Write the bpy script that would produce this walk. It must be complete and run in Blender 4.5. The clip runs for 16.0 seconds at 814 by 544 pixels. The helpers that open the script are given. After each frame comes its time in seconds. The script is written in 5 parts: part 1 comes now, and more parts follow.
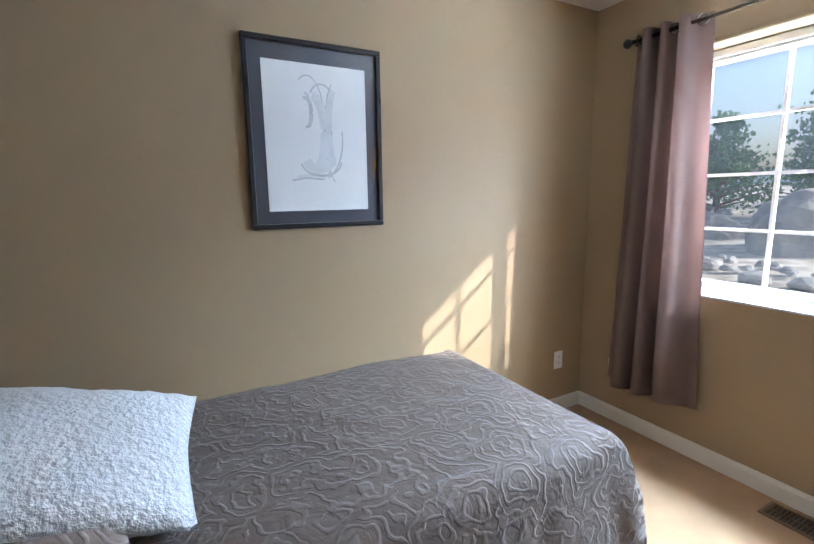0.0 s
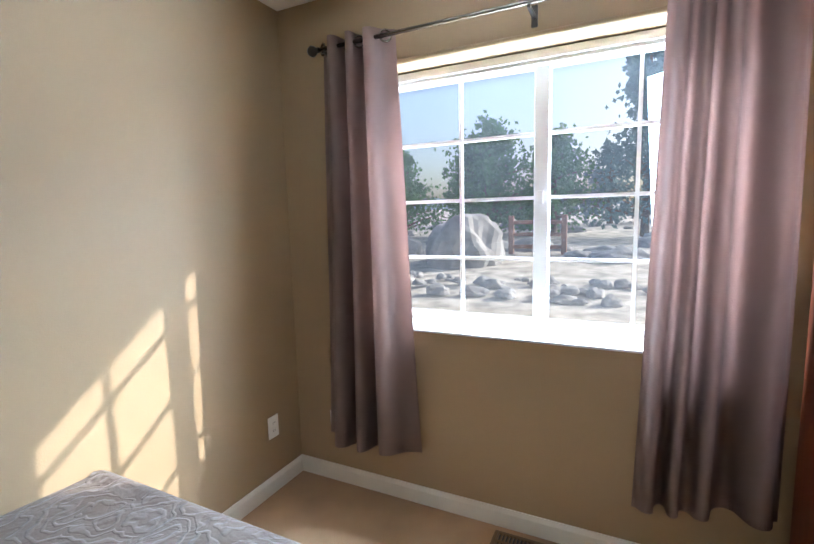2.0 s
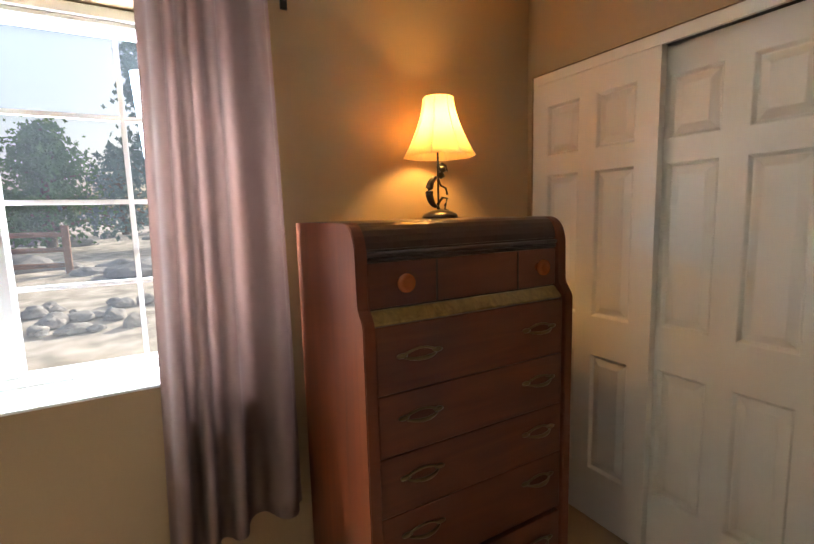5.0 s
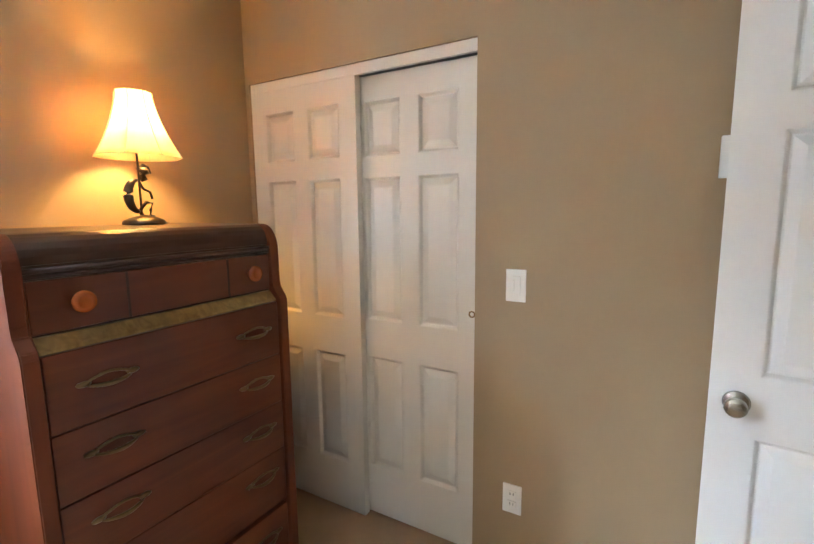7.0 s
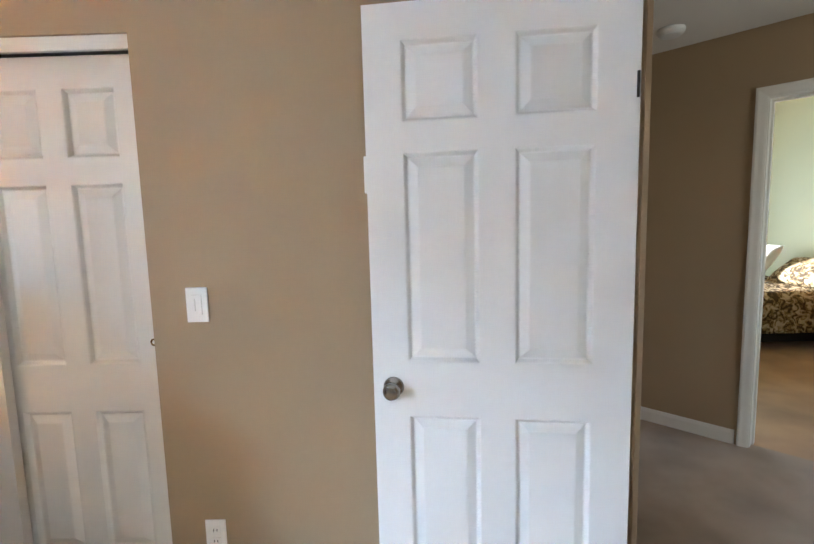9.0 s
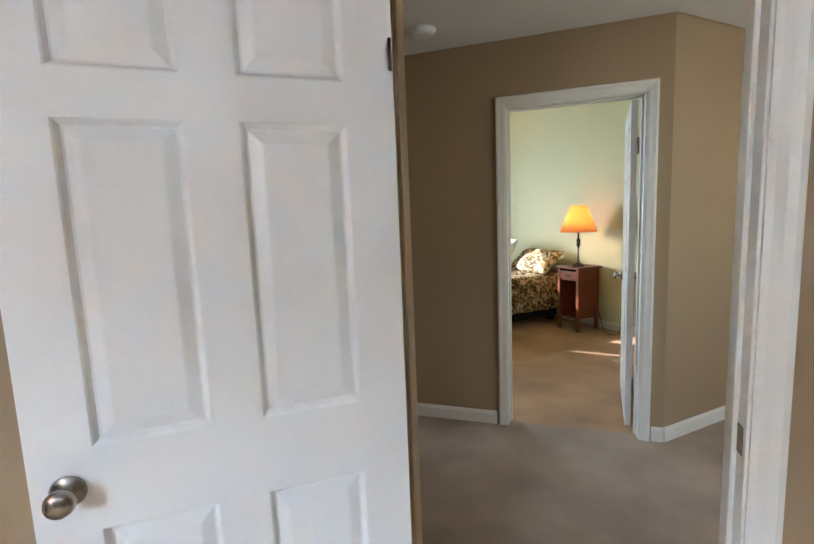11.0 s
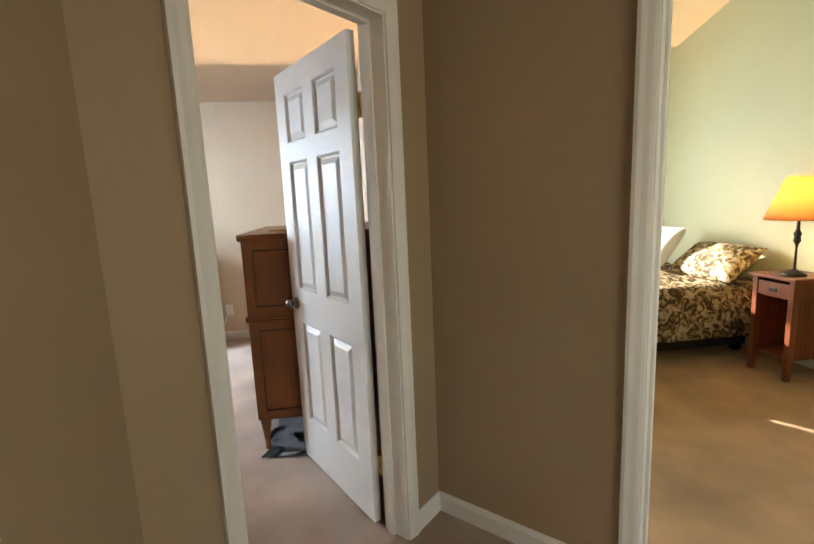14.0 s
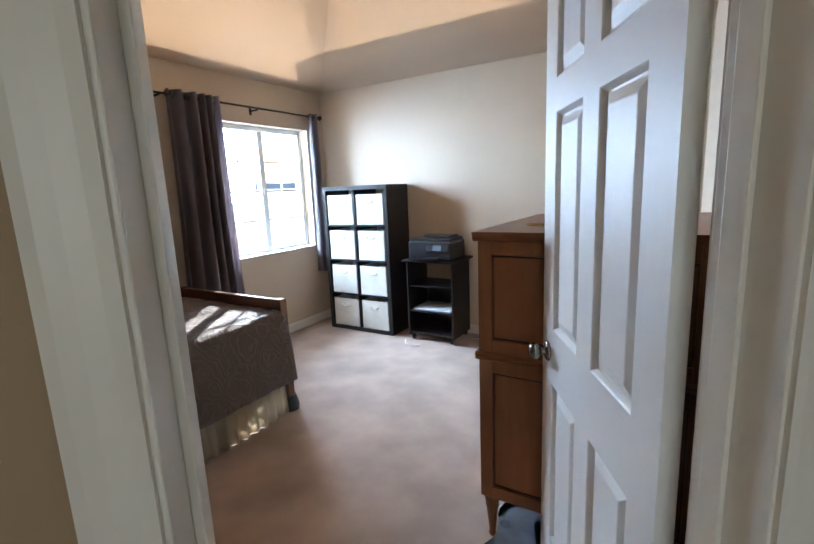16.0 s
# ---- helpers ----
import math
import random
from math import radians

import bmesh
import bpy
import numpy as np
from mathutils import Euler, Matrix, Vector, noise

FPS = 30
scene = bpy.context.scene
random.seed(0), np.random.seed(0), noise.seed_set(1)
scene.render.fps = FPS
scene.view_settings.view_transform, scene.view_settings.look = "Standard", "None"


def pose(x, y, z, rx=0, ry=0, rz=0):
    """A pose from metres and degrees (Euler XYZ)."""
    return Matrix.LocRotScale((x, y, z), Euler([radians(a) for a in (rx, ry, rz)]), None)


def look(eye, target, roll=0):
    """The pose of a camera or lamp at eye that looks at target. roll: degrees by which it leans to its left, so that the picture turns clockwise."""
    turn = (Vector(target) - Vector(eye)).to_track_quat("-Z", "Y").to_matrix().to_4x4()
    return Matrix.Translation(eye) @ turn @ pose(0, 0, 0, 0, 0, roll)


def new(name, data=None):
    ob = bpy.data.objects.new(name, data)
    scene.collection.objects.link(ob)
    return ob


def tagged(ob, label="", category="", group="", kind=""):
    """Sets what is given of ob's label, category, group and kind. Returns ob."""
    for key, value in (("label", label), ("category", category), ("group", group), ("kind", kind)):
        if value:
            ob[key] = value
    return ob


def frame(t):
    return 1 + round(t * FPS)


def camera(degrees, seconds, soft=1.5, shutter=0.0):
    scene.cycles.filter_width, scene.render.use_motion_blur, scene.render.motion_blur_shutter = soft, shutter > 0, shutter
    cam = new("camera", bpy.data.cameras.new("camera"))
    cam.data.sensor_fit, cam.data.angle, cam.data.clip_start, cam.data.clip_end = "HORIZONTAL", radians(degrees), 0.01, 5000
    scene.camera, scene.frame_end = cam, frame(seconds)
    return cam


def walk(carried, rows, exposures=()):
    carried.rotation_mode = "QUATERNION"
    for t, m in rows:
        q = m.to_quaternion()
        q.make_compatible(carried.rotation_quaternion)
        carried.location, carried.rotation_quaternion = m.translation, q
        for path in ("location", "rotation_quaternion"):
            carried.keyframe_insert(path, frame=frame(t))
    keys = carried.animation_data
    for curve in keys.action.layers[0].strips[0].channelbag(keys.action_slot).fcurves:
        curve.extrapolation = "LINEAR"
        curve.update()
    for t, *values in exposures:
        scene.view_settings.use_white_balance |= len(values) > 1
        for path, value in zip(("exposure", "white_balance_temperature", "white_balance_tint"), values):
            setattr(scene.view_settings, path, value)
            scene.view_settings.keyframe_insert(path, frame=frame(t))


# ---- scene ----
cam = camera(84.4, 16.0)
PATH = [
    (0, (0.195, 0.176, 1.385), (1.138, 1.909, 1.055), -0.8),
    (0.5, (0.321, 0.301, 1.398), (1.515, 1.875, 1.087), -1.1),
    (1, (0.445, 0.386, 1.404), (1.842, 1.788, 1.117), -1.4),
    (1.5, (0.55, 0.481, 1.393), (2.162, 1.636, 1.131), -1.3),
    (2, (0.685, 0.509, 1.403), (2.464, 1.39, 1.159), -1.4),
    (2.5, (0.771, 0.486, 1.401), (2.675, 1.048, 1.165), -1.5),
    (3, (0.865, 0.449, 1.398), (2.838, 0.683, 1.17), -1.7),
    (3.5, (0.926, 0.458, 1.391), (2.91, 0.336, 1.169), -1.8),
    (4, (0.937, 0.461, 1.391), (2.872, 0.007, 1.166), -2.1),
    (4.2, (0.934, 0.45, 1.395), (2.838, -0.116, 1.164), -2.1),
    (6.3, (0.852, 0.424, 1.425), (2.144, -1.075, 1.139), -0.6),
    (6.5, (0.829, 0.403, 1.431), (2.048, -1.156, 1.141), -0.6),
    (7, (0.765, 0.364, 1.431), (1.769, -1.343, 1.154), -0.6),
    (7.5, (0.693, 0.336, 1.43), (1.466, -1.49, 1.17), -0.6),
    (8, (0.621, 0.308, 1.425), (1.156, -1.604, 1.184), -0.8),
    (8.5, (0.574, 0.293, 1.433), (0.839, -1.674, 1.19), -0.8),
    (9, (0.508, 0.27, 1.412), (0.542, -1.718, 1.192), -1.5),
    (9.5, (0.472, 0.269, 1.416), (0.237, -1.703, 1.181), -1.8),
    (10, (0.463, 0.198, 1.419), (-0.041, -1.721, 1.167), -1.6),
    (10.2, (0.457, 0.148, 1.416), (-0.14, -1.744, 1.167), -1.8),
    (12.3, (-0.084, -0.483, 1.411), (-1.09, -2.19, 1.133), -2.3),
    (12.5, (-0.144, -0.569, 1.418), (-1.144, -2.278, 1.131), -2.6),
    (13, (-0.303, -0.723, 1.41), (-1.15, -2.511, 1.115), -2.8),
    (13.5, (-0.482, -0.881, 1.399), (-1.024, -2.784, 1.108), -2.7),
    (14, (-0.568, -1.078, 1.41), (-0.815, -3.037, 1.092), -2.5),
    (14.5, (-0.65, -1.33, 1.419), (-0.551, -3.301, 1.094), -2.4),
    (15, (-0.674, -1.578, 1.427), (-0.253, -3.504, 1.091), -2.2),
    (15.5, (-0.677, -1.828, 1.437), (0.077, -3.648, 1.087), -2.3),
    (16, (-0.606, -2.066, 1.424), (0.414, -3.746, 1.058), -2.5),
]
EXPOSURES = [(0.0, 0.75, 5900, 10), (2.5, 0.75, 6100, 10), (3.5, 0.65, 6800, 11), (4.2, 0.55, 7100, 12), (7.0, 1.55, 6100, 10), (9.0, 1.7, 5650, 10),
             (10.2, 1.55, 5600, 10), (12.5, 1.85, 6600, 10), (14.0, 2.0, 6700, 10), (15.0, 2.0, 6300, 10), (16.0, 1.7, 5700, 10)]
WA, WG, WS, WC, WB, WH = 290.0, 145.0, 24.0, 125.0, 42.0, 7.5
LAMP_A, LAMP_B = 18.0, 4.0
walk(cam, [(t, look(eye, target, roll)) for t, eye, target, roll in PATH], EXPOSURES)

# ---- world, sun, large lights ----
SUN_WAY = Vector((-0.75, 1.0, -0.592)).normalized()
world = bpy.data.worlds.new("sky_world")
world.use_nodes = True
scene.world = world
sky = world.node_tree.nodes.new("ShaderNodeTexSky")
sky.sky_type = "NISHITA"
sky.sun_disc = False
sky.dust_density, sky.air_density = 4.0, 1.0
sky.sun_elevation = math.asin(-SUN_WAY.z)
sky.sun_rotation = math.atan2(-SUN_WAY.x, -SUN_WAY.y)
back = world.node_tree.nodes["Background"]
back.inputs["Strength"].default_value = 0.15
world.node_tree.links.new(sky.outputs["Color"], back.inputs["Color"])

sun_data = bpy.data.lights.new("sun", "SUN")
sun_data.energy, sun_data.angle, sun_data.color = 5.0, radians(0.5), (1.0, 0.95, 0.87)
sun_ob = new("sun", sun_data)
sun_ob.matrix_world = look((6, -6, 6), Vector((6, -6, 6)) + SUN_WAY)


def window_light(name, eye, target, w, h, watts, colour=(0.86, 0.93, 1.0)):
    d = bpy.data.lights.new(name, "AREA")
    d.shape, d.size, d.size_y, d.energy, d.color = "RECTANGLE", w, h, watts, colour
    ob = new(name, d)
    ob.matrix_world = look(eye, target)
    return ob


window_light("sky_light_bedroom", (3.16, 0.87, 2.29), (0.9, 0.87, 0.9), 1.6, 0.30, WA, (0.64, 0.81, 1.0))
window_light("yard_light_bedroom", (3.18, 0.87, 0.58), (0.9, 0.6, 1.9), 1.6, 0.30, WG, (0.85, 0.92, 1.0))
window_light("south_sky_light_bedroom", (3.10, 0.19, 1.50), (0.9, 2.125, 1.2), 0.6, 1.1, WS, (0.48, 0.72, 1.0))
window_light("sky_light_office", (3.9, -5.0, 1.80), (0, -4.8, 0.3), 2.0, 1.0, WC, (0.62, 0.81, 1.0))
window_light("sky_light_guest_room", (-2.15, -6.32, 1.6), (-2.15, 0, 1.2), 1.5, 1.3, WB, (0.68, 0.85, 1.0))
# Added fill lamp: no window is known on the landing.
window_light("fill_light_landing", (-2.6, 0.42, 1.5), (-2.4, -3, 1.1), 1.6, 1.2, WH, (1.0, 0.97, 0.80))


# ---- materials ----
def link(nt, a, b):
    nt.links.new(a, b)


def paint(name, colour, rough=0.6, var=0.10, scale=3.0, fine=120.0, bump=0.15, metal=0.0, spec=0.5, detail=4.0):
    """Plain surface with broad and fine variation in tone and a fine relief."""
    m = bpy.data.materials.new(name)
    m.use_nodes = True
    nt = m.node_tree
    b = nt.nodes["Principled BSDF"]
    tc = nt.nodes.new("ShaderNodeTexCoord")
    n1 = nt.nodes.new("ShaderNodeTexNoise")
    n1.inputs["Scale"].default_value, n1.inputs["Detail"].default_value = scale, detail
    n2 = nt.nodes.new("ShaderNodeTexNoise")
    n2.inputs["Scale"].default_value, n2.inputs["Detail"].default_value = fine, 3.0
    link(nt, tc.outputs["Object"], n1.inputs["Vector"])
    link(nt, tc.outputs["Object"], n2.inputs["Vector"])
    ramp = nt.nodes.new("ShaderNodeValToRGB")
    c = Vector(colour[:3])
    ramp.color_ramp.elements[0].position, ramp.color_ramp.elements[1].position = 0.3, 0.7
    ramp.color_ramp.elements[0].color = (*(c * (1 - var)), 1)
    ramp.color_ramp.elements[1].color = (*(c * (1 + var)), 1)
    link(nt, n1.outputs["Fac"], ramp.inputs["Fac"])
    link(nt, ramp.outputs["Color"], b.inputs["Base Color"])
    mr = nt.nodes.new("ShaderNodeMapRange")
    mr.inputs["To Min"].default_value, mr.inputs["To Max"].default_value = max(0.02, rough - 0.08), min(1, rough + 0.08)
    link(nt, n1.outputs["Fac"], mr.inputs["Value"])
    link(nt, mr.outputs["Result"], b.inputs["Roughness"])
    b.inputs["Metallic"].default_value = metal
    b.inputs["Specular IOR Level"].default_value = spec
    bp = nt.nodes.new("ShaderNodeBump")
    bp.inputs["Strength"].default_value, bp.inputs["Distance"].default_value = bump, 0.002
    link(nt, n2.outputs["Fac"], bp.inputs["Height"])
    link(nt, bp.outputs["Normal"], b.inputs["Normal"])
    return m


def wood(name, dark, light, rough=0.35, axis=2, scale=6.0, coat=0.0):
    m = bpy.data.materials.new(name)
    m.use_nodes = True
    nt = m.node_tree
    b = nt.nodes["Principled BSDF"]
    tc = nt.nodes.new("ShaderNodeTexCoord")
    mp = nt.nodes.new("ShaderNodeMapping")
    s = [scale * 4] * 3
    s[axis] = scale * 0.35
    mp.inputs["Scale"].default_value = s
    link(nt, tc.outputs["Object"], mp.inputs["Vector"])
    n1 = nt.nodes.new("ShaderNodeTexNoise")
    n1.inputs["Scale"].default_value, n1.inputs["Detail"].default_value, n1.inputs["Distortion"].default_value = 1.0, 6.0, 1.2
    link(nt, mp.outputs["Vector"], n1.inputs["Vector"])
    n2 = nt.nodes.new("ShaderNodeTexNoise")
    n2.inputs["Scale"].default_value = 2.5
    link(nt, tc.outputs["Object"], n2.inputs["Vector"])
    add = nt.nodes.new("ShaderNodeMath")
    add.operation = "MULTIPLY_ADD"
    add.inputs[1].default_value, add.inputs[2].default_value = 0.5, 0.0
    link(nt, n2.outputs["Fac"], add.inputs[0])
    add2 = nt.nodes.new("ShaderNodeMath")
    add2.operation = "MULTIPLY_ADD"
    add2.inputs[1].default_value = 0.5
    link(nt, n1.outputs["Fac"], add2.inputs[0])
    link(nt, add.outputs[0], add2.inputs[2])
    ramp = nt.nodes.new("ShaderNodeValToRGB")
    ramp.color_ramp.elements[0].position, ramp.color_ramp.elements[1].position = 0.35, 0.65
    ramp.color_ramp.elements[0].color, ramp.color_ramp.elements[1].color = (*dark, 1), (*light, 1)
    link(nt, add2.outputs[0], ramp.inputs["Fac"])
    link(nt, ramp.outputs["Color"], b.inputs["Base Color"])
    mr = nt.nodes.new("ShaderNodeMapRange")
    mr.inputs["To Min"].default_value, mr.inputs["To Max"].default_value = rough - 0.06, rough + 0.12
    link(nt, n2.outputs["Fac"], mr.inputs["Value"])
    link(nt, mr.outputs["Result"], b.inputs["Roughness"])
    b.inputs["Coat Weight"].default_value = coat
    b.inputs["Specular IOR Level"].default_value = 0.35
    bp = nt.nodes.new("ShaderNodeBump")
    bp.inputs["Strength"].default_value, bp.inputs["Distance"].default_value = 0.08, 0.001
    link(nt, n1.outputs["Fac"], bp.inputs["Height"])
    link(nt, bp.outputs["Normal"], b.inputs["Normal"])
    return m


def carpet(name, colour):
    m = paint(name, colour, rough=0.95, var=0.24, scale=2.6, fine=420.0, bump=0.9, spec=0.1, detail=6.0)
    b = m.node_tree.nodes["Principled BSDF"]
    b.inputs["Sheen Weight"].default_value = 0.15
    return m


def quilted(name, colour, light, size=5.5):
    """Matelasse cloth: raised scrolls of parallel cords on a fine weave, softly rumpled."""
    m = bpy.data.materials.new(name)
    m.use_nodes = True
    nt = m.node_tree
    b = nt.nodes["Principled BSDF"]
    tc = nt.nodes.new("ShaderNodeTexCoord")
    warp = nt.nodes.new("ShaderNodeTexNoise")
    warp.inputs["Scale"].default_value, warp.inputs["Detail"].default_value = 8.0, 2.0
    link(nt, tc.outputs["Object"], warp.inputs["Vector"])
    mixv = nt.nodes.new("ShaderNodeVectorMath")
    mixv.operation = "MULTIPLY_ADD"
    mixv.inputs[1].default_value = (0.17, 0.17, 0.17)
    link(nt, warp.outputs["Color"], mixv.inputs[0])
    link(nt, tc.outputs["Object"], mixv.inputs[2])
    v = nt.nodes.new("ShaderNodeTexVoronoi")
    v.inputs["Scale"].default_value = size
    link(nt, mixv.outputs[0], v.inputs["Vector"])
    rings = nt.nodes.new("ShaderNodeMath")
    rings.operation = "MULTIPLY"
    rings.inputs[1].default_value = 34.0
    link(nt, v.outputs["Distance"], rings.inputs[0])
    sn = nt.nodes.new("ShaderNodeMath")
    sn.operation = "SINE"
    link(nt, rings.outputs[0], sn.inputs[0])
    cord = nt.nodes.new("ShaderNodeMapRange")
    cord.interpolation_type = "SMOOTHSTEP"
    cord.inputs["From Min"].default_value, cord.inputs["From Max"].default_value = 0.0, 1.0
    link(nt, sn.outputs[0], cord.inputs["Value"])
    broad = nt.nodes.new("ShaderNodeTexNoise")
    broad.inputs["Scale"].default_value, broad.inputs["Detail"].default_value, broad.inputs["Distortion"].default_value = 11.0, 3.0, 1.4
    link(nt, tc.outputs["Object"], broad.inputs["Vector"])
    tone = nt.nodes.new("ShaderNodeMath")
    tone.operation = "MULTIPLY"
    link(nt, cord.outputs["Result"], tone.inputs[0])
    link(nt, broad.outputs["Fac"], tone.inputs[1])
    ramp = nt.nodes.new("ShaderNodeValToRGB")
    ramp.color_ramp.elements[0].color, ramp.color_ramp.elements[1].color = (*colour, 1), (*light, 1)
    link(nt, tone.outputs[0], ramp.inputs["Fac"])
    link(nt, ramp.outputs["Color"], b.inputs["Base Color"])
    b.inputs["Roughness"].default_value = 0.62
    b.inputs["Sheen Weight"].default_value = 0.3
    fine = nt.nodes.new("ShaderNodeTexNoise")
    fine.inputs["Scale"].default_value = 90.0
    link(nt, tc.outputs["Object"], fine.inputs["Vector"])
    ad = nt.nodes.new("ShaderNodeMath")
    ad.operation = "MULTIPLY_ADD"
    ad.inputs[1].default_value = 0.25
    link(nt, fine.outputs["Fac"], ad.inputs[0])
    link(nt, cord.outputs["Result"], ad.inputs[2])
    ad2 = nt.nodes.new("ShaderNodeMath")
    ad2.operation = "MULTIPLY_ADD"
    ad2.inputs[1].default_value = 3.2
    link(nt, broad.outputs["Fac"], ad2.inputs[0])
    link(nt, ad.outputs[0], ad2.inputs[2])
    bp = nt.nodes.new("ShaderNodeBump")
    bp.inputs["Strength"].default_value, bp.inputs["Distance"].default_value = 0.55, 0.006
    link(nt, ad2.outputs[0], bp.inputs["Height"])
    link(nt, bp.outputs["Normal"], b.inputs["Normal"])
    return m


def spotted(name, colours, scale):
    m = bpy.data.materials.new(name)
    m.use_nodes = True
    nt = m.node_tree
    b = nt.nodes["Principled BSDF"]
    tc = nt.nodes.new("ShaderNodeTexCoord")
    n1 = nt.nodes.new("ShaderNodeTexNoise")
    n1.inputs["Scale"].default_value, n1.inputs["Detail"].default_value, n1.inputs["Distortion"].default_value = scale, 3.0, 1.5
    link(nt, tc.outputs["Object"], n1.inputs["Vector"])
    ramp = nt.nodes.new("ShaderNodeValToRGB")
    els = ramp.color_ramp.elements
    els[0].position, els[0].color = 0.42, (*colours[0], 1)
    els[1].position, els[1].color = 0.62, (*colours[2], 1)
    e = els.new(0.50)
    e.color = (*colours[1], 1)
    link(nt, n1.outputs["Fac"], ramp.inputs["Fac"])
    link(nt, ramp.outputs["Color"], b.inputs["Base Color"])
    b.inputs["Roughness"].default_value = 0.85
    return m


def glowing_cloth(name, colour, through_colour, mix=0.55):
    m = bpy.data.materials.new(name)
    m.use_nodes = True
    nt = m.node_tree
    b = nt.nodes["Principled BSDF"]
    b.inputs["Base Color"].default_value = (*colour, 1)
    b.inputs["Roughness"].default_value = 0.8
    t = nt.nodes.new("ShaderNodeBsdfTranslucent")
    t.inputs["Color"].default_value = (*through_colour, 1)
    n = nt.nodes.new("ShaderNodeTexNoise")
    n.inputs["Scale"].default_value = 60.0
    mr = nt.nodes.new("ShaderNodeMapRange")
    mr.inputs["To Min"].default_value, mr.inputs["To Max"].default_value = mix - 0.08, mix + 0.08
    link(nt, n.outputs["Fac"], mr.inputs["Value"])
    mx = nt.nodes.new("ShaderNodeMixShader")
    link(nt, mr.outputs["Result"], mx.inputs["Fac"])
    link(nt, b.outputs["BSDF"], mx.inputs[1])
    link(nt, t.outputs["BSDF"], mx.inputs[2])
    link(nt, mx.outputs["Shader"], nt.nodes["Material Output"].inputs["Surface"])
    return m


def glass(name):
    m = bpy.data.materials.new(name)
    m.use_nodes = True
    b = m.node_tree.nodes["Principled BSDF"]
    b.inputs["Transmission Weight"].default_value = 1.0
    b.inputs["Roughness"].default_value = 0.0
    b.inputs["IOR"].default_value = 1.02
    nt = m.node_tree
    dust = nt.nodes.new("ShaderNodeBsdfTranslucent")
    dust.inputs["Color"].default_value = (0.85, 0.88, 0.92, 1)
    n = nt.nodes.new("ShaderNodeTexNoise")
    n.inputs["Scale"].default_value = 5.0
    mr = nt.nodes.new("ShaderNodeMapRange")
    mr.inputs["To Min"].default_value, mr.inputs["To Max"].default_value = 0.002, 0.005
    link(nt, n.outputs["Fac"], mr.inputs["Value"])
    mx = nt.nodes.new("ShaderNodeMixShader")
    link(nt, mr.outputs["Result"], mx.inputs["Fac"])
    link(nt, b.outputs["BSDF"], mx.inputs[1])
    link(nt, dust.outputs["BSDF"], mx.inputs[2])
    link(nt, mx.outputs["Shader"], nt.nodes["Material Output"].inputs["Surface"])
    return m


def bulb_glow(name, colour, strength):
    m = bpy.data.materials.new(name)
    m.use_nodes = True
    b = m.node_tree.nodes["Principled BSDF"]
    b.inputs["Emission Color"].default_value = (*colour, 1)
    b.inputs["Emission Strength"].default_value = strength
    return m


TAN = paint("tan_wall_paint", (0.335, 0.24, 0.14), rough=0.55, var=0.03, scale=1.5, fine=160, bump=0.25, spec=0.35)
PEACH = paint("peach_wall_paint", (0.56, 0.45, 0.33), rough=0.6, var=0.03, scale=1.5, fine=160, bump=0.25)
GREEN = paint("pale_green_wall_paint", (0.58, 0.55, 0.34), rough=0.6, var=0.03, scale=1.5, fine=160, bump=0.25)
CEIL = paint("white_ceiling_paint", (0.72, 0.70, 0.66), rough=0.8, var=0.02, scale=2, fine=70, bump=0.4)
WHITE = paint("white_satin_paint", (0.76, 0.75, 0.72), rough=0.45, var=0.012, scale=3, fine=60, bump=0.02)
CREAM = paint("white_moulded_door_paint", (0.70, 0.67, 0.60), rough=0.35, var=0.02, scale=3, fine=60, bump=0.05)
TRIM = paint("white_trim_paint", (0.72, 0.69, 0.62), rough=0.4, var=0.03, scale=3, fine=60, bump=0.05)
VINYL = paint("white_vinyl", (0.75, 0.76, 0.76), rough=0.35, var=0.02, scale=3, fine=60, bump=0.03)
PLASTIC = paint("white_plastic", (0.78, 0.77, 0.74), rough=0.3, var=0.01, bump=0.02)
SLOT = paint("dark_slot", (0.03, 0.03, 0.03), rough=0.6, bump=0.0)
CARPET_A = carpet("tan_carpet", (0.36, 0.23, 0.13))
# Same carpet as the bedroom's; each copy has its room's light in colour.
CARPET_H = carpet("carpet_landing_light", (0.33, 0.243, 0.172))
CARPET_B = carpet("carpet_guest_light", (0.42, 0.25, 0.125))
CARPET_C = carpet("carpet_office_light", (0.43, 0.325, 0.262))
CURTAIN = paint("mauve_brown_cloth", (0.25, 0.175, 0.155), rough=0.7, var=0.08, scale=4, fine=300, bump=0.3)
CURTAIN_C = paint("grey_mauve_cloth", (0.24, 0.205, 0.22), rough=0.75, var=0.08, scale=4, fine=300, bump=0.3)
STEEL = paint("brushed_nickel", (0.30, 0.28, 0.25), rough=0.22, var=0.05, metal=1.0, bump=0.03)
DARKMETAL = paint("dark_bronze_metal", (0.05, 0.045, 0.04), rough=0.35, var=0.1, metal=0.8, bump=0.05)
BRASS = paint("polished_brass", (0.60, 0.44, 0.16), rough=0.25, var=0.1, metal=1.0, bump=0.03)
OLDBRASS = paint("tarnished_brass", (0.20, 0.14, 0.075), rough=0.32, var=0.2, scale=20, metal=1.0, bump=0.1)
